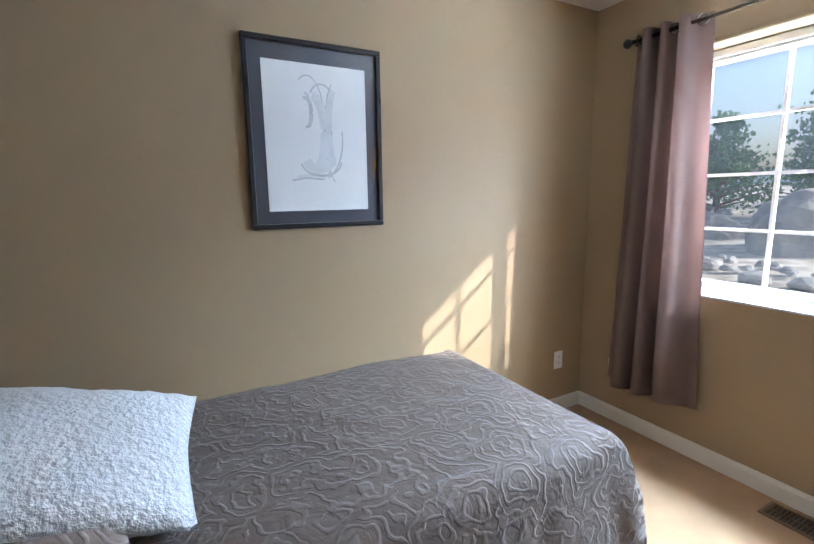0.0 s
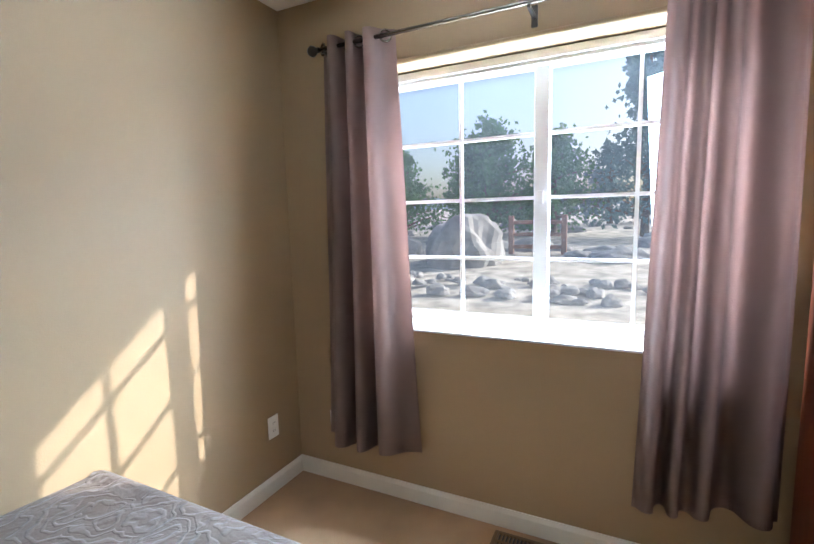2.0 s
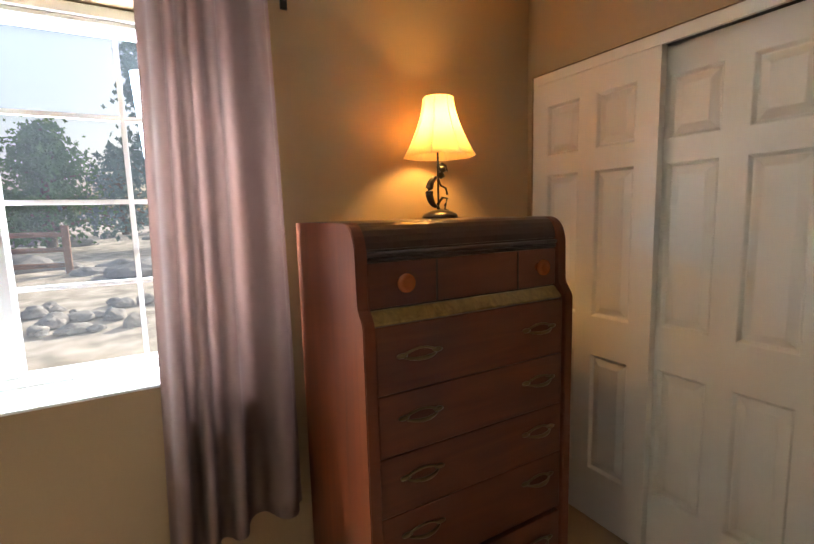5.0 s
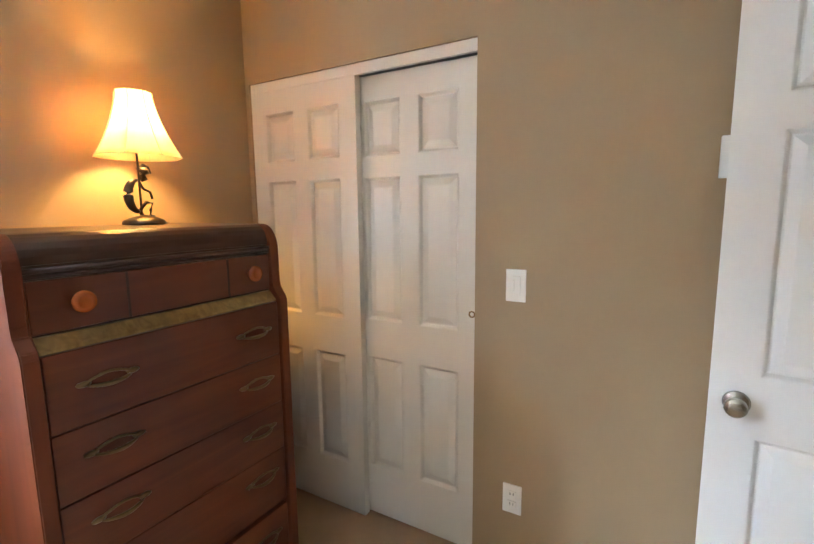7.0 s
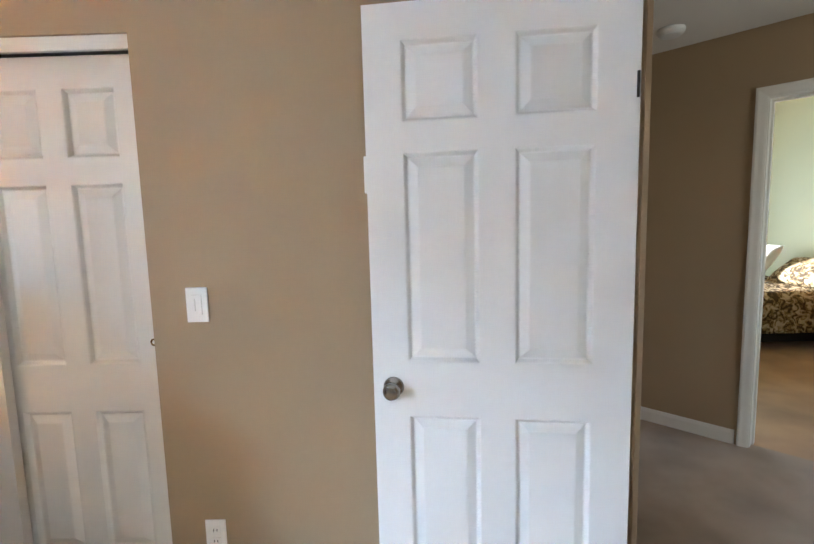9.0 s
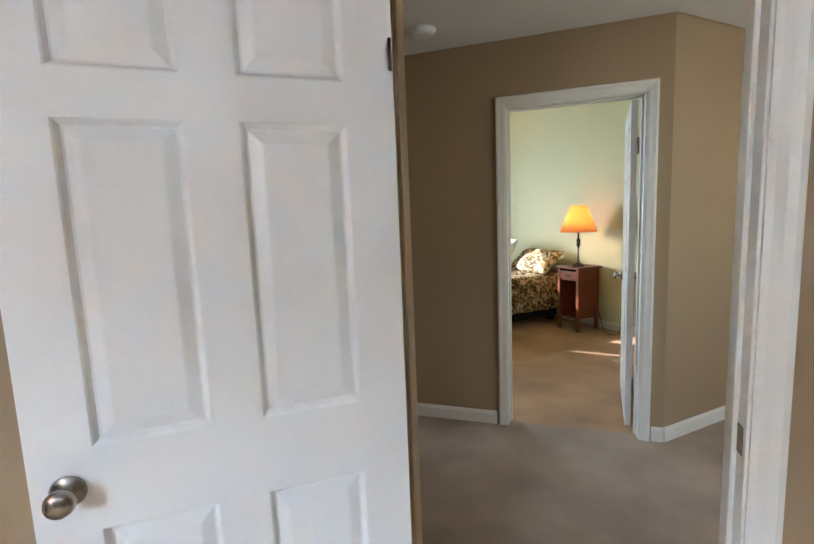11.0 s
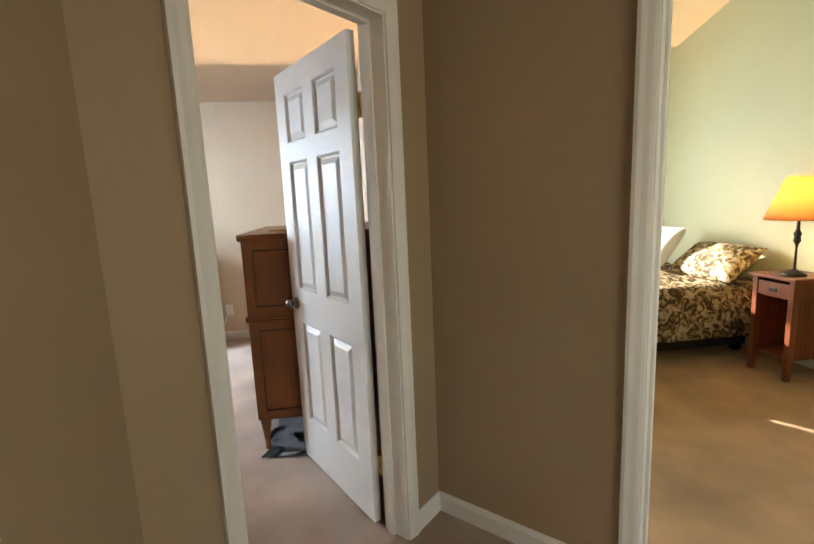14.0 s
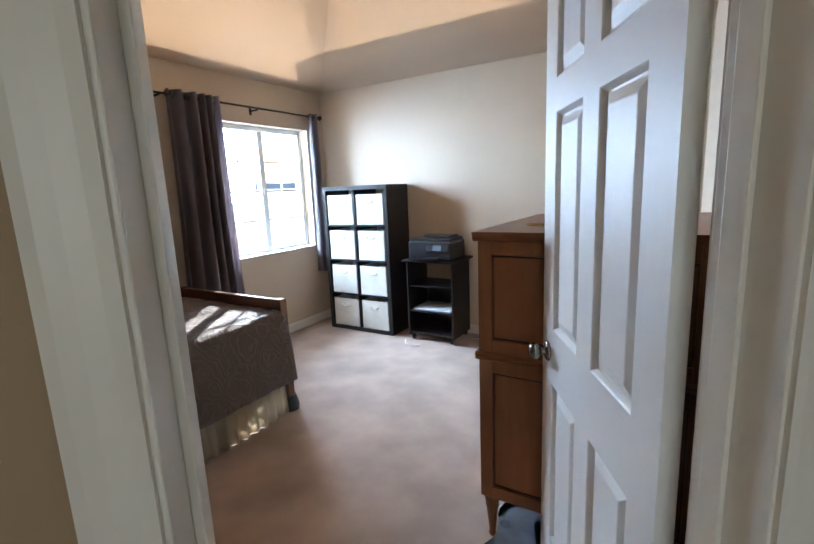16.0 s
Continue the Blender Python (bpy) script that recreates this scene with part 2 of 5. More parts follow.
BLACKFRAME = paint("black_frame_lacquer", (0.012, 0.012, 0.016), rough=0.3, var=0.1, bump=0.03)
MATBOARD = paint("slate_mat_board", (0.055, 0.06, 0.075), rough=0.35, var=0.06, scale=8, fine=200, bump=0.1)
PAPER = paint("drawing_paper", (0.72, 0.73, 0.74), rough=0.55, var=0.02, scale=5, fine=200, bump=0.05)
GRAPHITE = paint("graphite_grey", (0.50, 0.51, 0.52), rough=0.8, var=0.2, scale=15, fine=200, bump=0.05)
SMUDGE = paint("soft_graphite_shading", (0.63, 0.64, 0.65), rough=0.8, var=0.08, scale=18, fine=120, bump=0.05)
SKETCH_PAPER = paint("glazed_drawing_paper", (0.76, 0.77, 0.77), rough=0.5, var=0.02, scale=5, fine=200, bump=0.03)
for mt in (MATBOARD, SKETCH_PAPER):
    glazed = mt.node_tree.nodes["Principled BSDF"]
    glazed.inputs["Coat Weight"].default_value, glazed.inputs["Coat Roughness"].default_value = 1.0, 0.04
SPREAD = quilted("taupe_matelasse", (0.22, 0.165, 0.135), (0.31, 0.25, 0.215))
PILLOW_W = paint("white_crinkled_cloth", (0.70, 0.71, 0.73), rough=0.85, var=0.05, scale=20, fine=55, bump=0.9)
for nd in PILLOW_W.node_tree.nodes:
    if nd.bl_idname == "ShaderNodeBump":
        nd.inputs["Distance"].default_value = 0.015
PILLOW_T = quilted("taupe_pillow_sham", (0.24, 0.185, 0.155), (0.32, 0.26, 0.22))
SKIRT = paint("cream_cotton", (0.62, 0.55, 0.42), rough=0.85, var=0.06, scale=6, fine=250, bump=0.3)
LINEN = paint("white_sheet", (0.75, 0.73, 0.70), rough=0.85, var=0.03, bump=0.2)
WALNUT = wood("red_walnut_veneer", (0.075, 0.017, 0.006), (0.14, 0.036, 0.011), rough=0.34, axis=1, scale=5, coat=0.08)
WALNUT_SIDE = wood("red_walnut_side", (0.080, 0.015, 0.004), (0.16, 0.036, 0.008), rough=0.46, axis=2, scale=4, coat=0.0)
WALNUT_DARK = wood("dark_walnut_trim", (0.026, 0.008, 0.004), (0.05, 0.017, 0.008), rough=0.28, axis=1, scale=5, coat=0.3)
INLAY = wood("golden_inlay_veneer", (0.14, 0.08, 0.02), (0.30, 0.19, 0.06), rough=0.35, axis=2, scale=9)
AMBER = paint("amber_bakelite", (0.36, 0.085, 0.014), rough=0.2, var=0.15, scale=15, bump=0.02)
MAPLE = wood("honey_brown_wood", (0.15, 0.052, 0.017), (0.24, 0.090, 0.032), rough=0.4, axis=2, scale=4, coat=0.15)
CHERRY = wood("red_cherry_wood", (0.12, 0.03, 0.012), (0.21, 0.06, 0.022), rough=0.4, axis=2, scale=5)
BEDWOOD = wood("brown_bed_wood", (0.09, 0.036, 0.018), (0.16, 0.07, 0.035), rough=0.35, axis=0, scale=5)
BLACKBROWN = wood("black_brown_foil", (0.012, 0.010, 0.010), (0.024, 0.020, 0.019), rough=0.35, axis=2, scale=5)
BINCLOTH = paint("cream_bin_fabric", (0.66, 0.63, 0.55), rough=0.9, var=0.06, scale=10, fine=220, bump=0.4)
BLACKPL = paint("black_plastic", (0.015, 0.016, 0.019), rough=0.3, var=0.1, bump=0.05)
SCREEN = paint("grey_display", (0.16, 0.19, 0.22), rough=0.15, bump=0.0)
GREYSHEET = paint("grey_plastic_sheet", (0.30, 0.33, 0.37), rough=0.3, var=0.25, scale=9, fine=30, bump=0.6)
SHADE_A = glowing_cloth("cream_shade_cloth", (0.80, 0.74, 0.58), (0.92, 0.66, 0.34), 0.72)
SHADE_B = glowing_cloth("orange_shade_cloth", (0.55, 0.30, 0.12), (0.72, 0.36, 0.13))
BULB = bulb_glow("warm_bulb", (1.0, 0.62, 0.25), 12.0)
QUILT = spotted("leaf_print_quilt", ((0.085, 0.055, 0.025), (0.40, 0.27, 0.12), (0.70, 0.60, 0.42)), 15.0)
BLACKCLOTH = paint("black_cloth", (0.015, 0.014, 0.014), rough=0.9, var=0.2, bump=0.3)
GLASS = glass("clear_window_glass")
VENT = paint("brown_vent_steel", (0.16, 0.10, 0.05), rough=0.45, var=0.1, metal=0.3, bump=0.05)
EARTH = paint("pale_dry_gravel", (0.38, 0.35, 0.30), rough=0.95, var=0.45, scale=2.5, fine=14, bump=1.0, detail=8)
ROCK = paint("grey_granite", (0.24, 0.235, 0.23), rough=0.9, var=0.25, scale=3, fine=30, bump=0.8)
BARK = paint("pine_bark", (0.11, 0.075, 0.05), rough=0.95, var=0.3, scale=12, fine=60, bump=0.8)
NEEDLE = paint("juniper_green", (0.075, 0.15, 0.05), rough=0.8, var=0.4, scale=1.2, fine=20, bump=0.3)
NEEDLE2 = paint("pine_blue_green", (0.10, 0.15, 0.13), rough=0.8, var=0.4, scale=1.2, fine=20, bump=0.3)
FENCEWOOD = paint("weathered_red_wood", (0.20, 0.11, 0.08), rough=0.9, var=0.3, scale=6, fine=50, bump=0.5)
# Distance haze is mixed into the hills' blue-grey colour.
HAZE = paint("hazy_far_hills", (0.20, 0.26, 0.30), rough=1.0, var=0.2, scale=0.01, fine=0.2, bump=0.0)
STUCCO = paint("outside_stucco", (0.5, 0.42, 0.33), rough=0.9, var=0.08, fine=60, bump=0.6)


# ---- mesh helpers ----
def mesh_of(bm, name, material, smooth=False):
    me = bpy.data.meshes.new(name)
    bmesh.ops.recalc_face_normals(bm, faces=bm.faces)
    bm.to_mesh(me)
    bm.free()
    for mt in (material if isinstance(material, (list, tuple)) else [material]):
        me.materials.append(mt)
    if smooth:
        me.shade_smooth()
    return me


def part(name, bm, material, parent, label="", smooth=False):
    ob = new(name, mesh_of(bm, name, material, smooth))
    ob.parent = parent
    if label:
        ob["label"] = label
    return ob


def thing(name, label, category, m=None, group="", kind=""):
    e = new(name)
    if m is not None:
        e.matrix_world = m
    return tagged(e, label, category, group, kind)


def solo(name, bm, material, label, category, m=None, smooth=False, kind="", group=""):
    ob = new(name, mesh_of(bm, name, material, smooth))
    if m is not None:
        ob.matrix_world = m
    return tagged(ob, label, category, group, kind)


def add_box(bm, x0, x1, y0, y1, z0, z1, bevel=0.0, mi=0, seg=2):
    vs = [bm.verts.new((x, y, z)) for z in (z0, z1) for y in (y0, y1) for x in (x0, x1)]
    fs = [bm.faces.new([vs[i] for i in q]) for q in ((0, 2, 3, 1), (4, 5, 7, 6), (0, 1, 5, 4), (2, 6, 7, 3), (0, 4, 6, 2), (1, 3, 7, 5))]
    for f in fs:
        f.material_index = mi
    if bevel > 0:
        es = list({e for f in fs for e in f.edges})
        bmesh.ops.bevel(bm, geom=es, offset=bevel, segments=seg, affect="EDGES", profile=0.5, clamp_overlap=True)
    return fs


def boxes(*rows, bevel=0.0):
    bm = bmesh.new()
    for r in rows:
        add_box(bm, *r, bevel=bevel)
    return bm


def lathe(profile, n=28, sx=1.0, sy=1.0, close=True, wobble=0.0):
    """Turned solid from (radius, height) pairs about z."""
    bm = bmesh.new()
    rings = []
    for r, z in profile:
        rings.append([bm.verts.new((sx * r * math.cos(2 * math.pi * i / n), sy * r * math.sin(2 * math.pi * i / n), z)) for i in range(n)])
    for a, b in zip(rings, rings[1:]):
        for i in range(n):
            bm.faces.new((a[i], a[(i + 1) % n], b[(i + 1) % n], b[i]))
    if close:
        bm.faces.new(rings[0])
        bm.faces.new(rings[-1])
    return bm


def tube(points, radius, n=10, closed=False):
    """Round bar along points; radius may be a list."""
    bm = bmesh.new()
    pts = [Vector(p) for p in points]
    rs = radius if isinstance(radius, (list, tuple)) else [radius] * len(pts)
    rings = []
    k = len(pts)
    for i, p in enumerate(pts):
        a = pts[(i - 1) % k] if closed or i > 0 else p
        b = pts[(i + 1) % k] if closed or i < k - 1 else p
        q = (b - a).normalized().to_track_quat("Z", "Y")
        rings.append([bm.verts.new(p + q @ Vector((rs[i] * math.cos(2 * math.pi * j / n), rs[i] * math.sin(2 * math.pi * j / n), 0))) for j in range(n)])
    pairs = list(zip(rings, rings[1:])) + ([(rings[-1], rings[0])] if closed else [])
    for a, b in pairs:
        for j in range(n):
            bm.faces.new((a[j], a[(j + 1) % n], b[(j + 1) % n], b[j]))
    if not closed:
        bm.faces.new(rings[0])
        bm.faces.new(rings[-1])
    return bm


def turned(bm, m):
    bmesh.ops.transform(bm, matrix=m, verts=bm.verts)
    return bm


def merge(*bms):
    out = bmesh.new()
    for b in bms:
        me = bpy.data.meshes.new("tmp")
        b.to_mesh(me)
        b.free()
        out.from_mesh(me)
        bpy.data.meshes.remove(me)
    return out


def prism(outline, axis, a, b, bevel=0.0):
    """Solid from an outline in the two other axes, stretched along axis from a to b."""
    bm = bmesh.new()
    def at(p, t):
        q = list(p)
        q.insert(axis, t)
        return bm.verts.new(q)
    lo, hi = [at(p, a) for p in outline], [at(p, b) for p in outline]
    bm.faces.new(lo)
    bm.faces.new(hi)
    n = len(outline)
    for i in range(n):
        bm.faces.new((lo[i], lo[(i + 1) % n], hi[(i + 1) % n], hi[i]))
    if bevel:
        bmesh.ops.bevel(bm, geom=list(bm.edges), offset=bevel, segments=2, affect="EDGES", clamp_overlap=True)
    return bm


def frame_at(p0, p1):
    """A pose with x along p0 to p1, y out of the room on the left, z up."""
    a = math.degrees(math.atan2(p1[1] - p0[1], p1[0] - p0[0]))
    return pose(p0[0], p0[1], 0, 0, 0, a), math.dist(p0, p1)


# ---- large structure ----
def wall(name, p0, p1, z1, thick, openings=(), inside=TAN, outside=TAN, label="tan painted drywall wall", e0=0.0, e1=0.0):
    """A wall whose room face runs p0 to p1 with the room on its left; openings are (u0, u1, z0, z1)."""
    m, length = frame_at(p0, p1)
    bm = bmesh.new()
    us = sorted({-e0, length + e1, *[o[0] for o in openings], *[o[1] for o in openings]})
    for a, b in zip(us, us[1:]):
        hole = [o for o in openings if o[0] <= a + 1e-6 and o[1] >= b - 1e-6]
        spans = [(0, z1)] if not hole else [s for s in ((0, hole[0][2]), (hole[0][3], z1)) if s[1] - s[0] > 0.001]
        for s in spans:
            add_box(bm, a, b, -thick, 0, s[0], s[1])
    bmesh.ops.remove_doubles(bm, verts=bm.verts, dist=0.0001)
    seen = {}
    for f in bm.faces:
        seen.setdefault(tuple(sorted(v.index for v in f.verts)), []).append(f)
    bmesh.ops.delete(bm, geom=[f for fs in seen.values() if len(fs) > 1 for f in fs], context="FACES_ONLY")
    bm.normal_update()
    for f in bm.faces:
        f.material_index = 1 if f.calc_center_median().y < -thick + 0.001 else 0
    me = mesh_of(bm, name, [inside, outside])
    ob = new(name, me)
    ob.matrix_world = m
    return tagged(ob, label, "wall", kind="structure")


def baseboard(p0, p1, gaps=(), label="white painted baseboard along the carpet"):
    m, length = frame_at(p0, p1)
    us = [0.0] + [v for g in gaps for v in g] + [length]
    ob = thing("baseboard", label, "baseboard", m, kind="structure")
    for a, b in zip(us[::2], us[1::2]):
        if b - a > 0.01:
            part("board", prism([(0, 0.0), (0.014, 0.0), (0.014, 0.068), (0.010, 0.078), (0.006, 0.088), (0, 0.088)], 0, a, b), TRIM, ob)
    return ob


NE, NW, WD, DC, SE = (2.555, 2.125), (-0.75, 2.125), (-0.75, -0.42), (0.01, -1.18), (2.555, -1.18)
wall("wall_north", NE, NW, 2.44, 0.15, e0=0.3, e1=0.12)
wall("wall_west", NW, WD, 2.44, 0.12)
wall("wall_door_diagonal", WD, DC, 2.44, 0.12, [(0.134, 0.904, 0, 2.065)], e0=0.05, e1=0.05)
wall("wall_closet", DC, SE, 2.44, 0.12, [(1.371, 2.52, 0, 2.02)])
wall("wall_window", SE, NE, 2.44, 0.29, [(1.265, 2.825, 0.865, 2.085)], outside=STUCCO, e0=0.8)
HL0, HL1, HE1 = (-0.905, -2.925), (-0.056, -2.076), (-0.056, -1.284)
wall("wall_office_door", HL0, HL1, 3.6, 0.115, [(0.222, 0.971, 0, 2.065)], outside=PEACH, e0=0.05, e1=0.05)
wall("wall_landing_east", HL1, HE1, 2.44, 0.10, outside=TAN)
wall("wall_landing_west", (-4.08, 0.3), (-4.08, -1.71), 2.44, 0.12)
wall("wall_landing_south", (-4.08, -1.71), (-2.14, -1.71), 4.2, 0.115, outside=GREEN, e1=-0.0)
wall("wall_guest_door", (-2.14, -1.71), HL0, 4.2, 0.115, [(0.117, 0.928, 0, 2.065)], outside=GREEN)
# Unseen closing wall; its opening is made up to admit the landing fill lamp.
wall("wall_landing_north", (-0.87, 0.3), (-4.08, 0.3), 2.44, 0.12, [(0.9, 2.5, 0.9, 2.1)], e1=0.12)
wall("wall_landing_side", (-0.87, -0.47), (-0.87, 0.3), 2.44, 0.005, e1=0.0)
# the office
wall("wall_office_south", (-0.75, -6.0), (2.79, -6.0), 3.0, 0.15, inside=PEACH, outside=STUCCO, label="peach painted wall of the office", e0=0.12, e1=0.2)
wall("wall_office_window", (2.79, -6.0), (2.79, -2.0), 2.6, 0.20, [(0.25, 1.34, 0.845, 2.065)], inside=PEACH, outside=STUCCO, label="peach painted wall with a window")
wall("wall_office_north", (2.79, -2.0), (0.06, -2.0), 3.6, 0.06, inside=PEACH, outside=PEACH, label="peach painted wall of the office")
wall("wall_office_west", (-0.75, -2.95), (-0.75, -6.0), 3.6, 0.12, inside=PEACH, outside=GREEN, label="peach painted wall of the office")
# the guest room
wall("wall_guest_west", (-4.03, -1.825), (-4.03, -6.2), 4.2, 0.15, inside=GREEN, outside=STUCCO, label="pale green painted wall with a sloping top", e0=0.0, e1=0.15)
wall("wall_guest_south", (-4.03, -6.2), (-0.87, -6.2), 3.2, 0.15, [(1.3, 2.75, 0.9, 1.95)], inside=GREEN, outside=STUCCO, label="pale green painted wall with a window")
# closet interior
wall("wall_closet_back", (1.0, -1.88), (2.555, -1.88), 2.44, 0.06, inside=CEIL, outside=CEIL, label="white closet back wall")


def slab(name, pts, z, thick, material, label, category, up=True):
    bm = bmesh.new()
    lo = [bm.verts.new((x, y, z - (thick if up else 0))) for x, y in pts]
    hi = [bm.verts.new((x, y, z + (0 if up else thick))) for x, y in pts]
    bm.faces.new(lo)
    bm.faces.new(hi)
    n = len(pts)
    for i in range(n):
        bm.faces.new((lo[i], lo[(i + 1) % n], hi[(i + 1) % n], hi[i]))
    return solo(name, bm, material, label, category, kind="structure")


slab("floor_bedroom", [(2.6, 2.2), (-0.8, 2.2), (-0.8, -0.48), (0.09, -1.37), (0.09, -1.9), (2.6, -1.9)], 0, 0.1, CARPET_A, "tan cut-pile carpet of the bedroom", "floor")
# The next three floors repeat one carpet, recoloured for each room's light.
slab("floor_landing", [(-0.8, 0.35), (-4.2, 0.35), (-4.2, -1.75), (-2.18, -1.75), (-0.945, -2.965), (-0.865, -2.965), (0.09, -2.00), (0.09, -1.37), (-0.8, -0.48)], 0, 0.1, CARPET_H, "landing carpet, a grey-brown copy tinted for the landing's light", "floor")
slab("floor_guest_room", [(-2.18, -1.75), (-4.2, -1.75), (-4.2, -6.35), (-0.83, -6.35), (-0.83, -2.965), (-0.945, -2.965)], 0, 0.1, CARPET_B, "guest room carpet, an ochre copy tinted for that room's light", "floor")
slab("floor_office", [(-0.83, -6.15), (2.9, -6.15), (2.9, -2.0), (0.09, -2.0), (-0.83, -2.92)], 0, 0.1, CARPET_C, "office carpet, a pinkish beige copy tinted for that room's light", "floor")
slab("ceiling_bedroom", [(2.84, 2.27), (-0.87, 2.27), (-0.87, -0.41), (0.05, -1.33), (0.05, -1.95), (2.84, -1.95)], 2.44, 0.1, CEIL, "white bedroom ceiling", "ceiling", up=False)
slab("ceiling_landing", [(-0.87, 0.42), (-4.2, 0.42), (-4.2, -1.70), (-2.135, -1.70), (-0.905, -2.915), (-0.06, -2.07), (0.05, -2.07), (0.05, -1.33), (-0.87, -0.41)], 2.44, 0.1, CEIL, "white landing ceiling", "ceiling", up=False)


def ceiling_sheet(name, x0, x1, y0, y1, height, nx, ny, material, label):
    bm = bmesh.new()
    g = [[bm.verts.new((x0 + (x1 - x0) * i / nx, y0 + (y1 - y0) * j / ny, height(x0 + (x1 - x0) * i / nx, y0 + (y1 - y0) * j / ny))) for j in range(ny + 1)] for i in range(nx + 1)]
    for i in range(nx):
        for j in range(ny):
            bm.faces.new((g[i][j], g[i + 1][j], g[i + 1][j + 1], g[i][j + 1]))
    bmesh.ops.solidify(bm, geom=list(bm.faces), thickness=-0.06)
    return solo(name, bm, material, label, "ceiling", kind="structure")


def hipped_ceiling(name, x0, x1, y0, y1, low, pitch, top, material, label):
    """Slopes rising from the east and the south wall to a flat top, meeting in one hip line."""
    run = (top - low) / pitch
    bm = bmesh.new()
    pts = [(x1, y0, low), (x1 - run, y0 + run, top), (x1, y1, low), (x1 - run, y1, top), (x0, y0, low), (x0, y0 + run, top), (x0, y1, top)]
    v = [bm.verts.new(p) for p in pts]
    for q in ((0, 2, 3, 1), (0, 1, 5, 4), (1, 3, 6, 5)):
        bm.faces.new([v[i] for i in q])
    bmesh.ops.solidify(bm, geom=list(bm.faces), thickness=-0.06)
    return solo(name, bm, material, label, "ceiling", kind="structure")


hipped_ceiling("ceiling_office", -0.95, 2.85, -6.06, -1.98, 2.44, 0.30, 3.42, PEACH, "peach vaulted ceiling of the office")
ceiling_sheet("ceiling_guest_room", -4.2, -0.80, -6.3, -1.65, lambda x, y: 2.793 + 0.28 * (y + 5.753), 2, 2, paint("guest_ceiling_paint", (0.60, 0.50, 0.36), 0.8, 0.03), "sloping peach ceiling of the guest room")
for p0, p1, gaps in ((NE, NW, ()), (NW, WD, ()), (WD, DC, [(0.09, 0.95)]), (DC, SE, [(1.37, 2.52)]), (SE, NE, ()),
                     (HL0, HL1, [(0.18, 1.015)]), (HL1, HE1, ()), ((-4.08, 0.3), (-4.08, -1.71), ()), ((-4.08, -1.71), (-2.14, -1.71), ()),
                     ((-2.14, -1.71), HL0, [(0.065, 0.985)]), ((-0.75, -6.0), (2.79, -6.0), ()), ((2.79, -6.0), (2.79, -2.0), ()),
                     ((-0.75, -2.95), (-0.75, -6.0), ()), ((-4.03, -1.825), (-4.03, -6.2), ())):
    baseboard(p0, p1, gaps)


def door_frame(name, p0, p1, u0, u1, thick, label, sides=(True, True), hinge_shade=None, skip=()):
    """Jambs, stops and casings round a door opening; u0, u1 are the jamb faces."""
    m, _ = frame_at(p0, p1)
    ob = thing(name, label, "door frame", m, kind="structure")
    h = 2.045
    for n, r in (("jamb", (u0 - 0.0195, u0, -thick - 0.002, 0.002, 0.0, h)), ("jamb", (u1, u1 + 0.0195, -thick - 0.002, 0.002, 0.0, h)), ("head_jamb", (u0 - 0.0195, u1 + 0.0195, -thick - 0.002, 0.002, h, h + 0.0185))):
        part(n, boxes(r, bevel=0.002), hinge_shade if hinge_shade and n == "jamb" and r[0] == u1 else TRIM, ob)
    prof = [(0.0, 0.0), (0.0, 0.008), (0.012, 0.012), (0.030, 0.014), (0.046, 0.018), (0.058, 0.016), (0.058, 0.0)]
    for k, use in enumerate(sides):
        if not use:
            continue
        base, sg = (0.002, 1) if k == 0 else (-thick - 0.002, -1)
        def strip(side):
            bm = bmesh.new()
            rings = []
            for o, t in prof:
                y = base + sg * t
                a, b, top = u0 - 0.006 - o, u1 + 0.006 + o, h + 0.006 + o
                line = [(a, y, 0), (a, y, top), (b, y, top), (b, y, 0)]
                rings.append([bm.verts.new(p) for p in (line[:2] if side == 0 else line[1:3] if side == 1 else line[2:])])
            for i in range(len(rings)):
                q, w = rings[i], rings[(i + 1) % len(rings)]
                bm.faces.new((q[0], q[1], w[1], w[0]))
            bm.faces.new([r[0] for r in rings])
            bm.faces.new([r[1] for r in rings])
            return bm
        for side in range(3):
            if (k, side) in skip:
                continue
            part("casing", strip(side), TRIM, ob)
    return ob


# White hinge jamb takes the tan wall colour to paint in its shade.
f_a = door_frame("door_frame", WD, DC, 0.154, 0.884, 0.12, "white painted frame of the bedroom door", hinge_shade=TAN, skip=((0, 2), (1, 2)))
f_c = door_frame("door_frame", HL0, HL1, 0.245, 0.948, 0.115, "white painted frame of the office door")
f_b = door_frame("door_frame", (-2.14, -1.71), HL0, 0.138, 0.906, 0.115, "white painted frame of the guest room door")
for ob, ua, ub, ya, yb in ((f_a, 0.154, 0.884, -0.055, -0.040), (f_c, 0.245, 0.948, -0.075, -0.060), (f_b, 0.138, 0.906, -0.075, -0.060)):
    for r in ((ua, ua + 0.011, ya - 0.02, yb - 0.0, 0, 2.034), (ub - 0.011, ub, ya - 0.02, yb, 0, 2.034), (ua, ub, ya - 0.02, yb, 2.034, 2.045)):
        # The hinge-side stop is tan too: shade put into its colour.
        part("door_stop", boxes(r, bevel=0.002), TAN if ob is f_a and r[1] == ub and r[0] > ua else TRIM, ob)
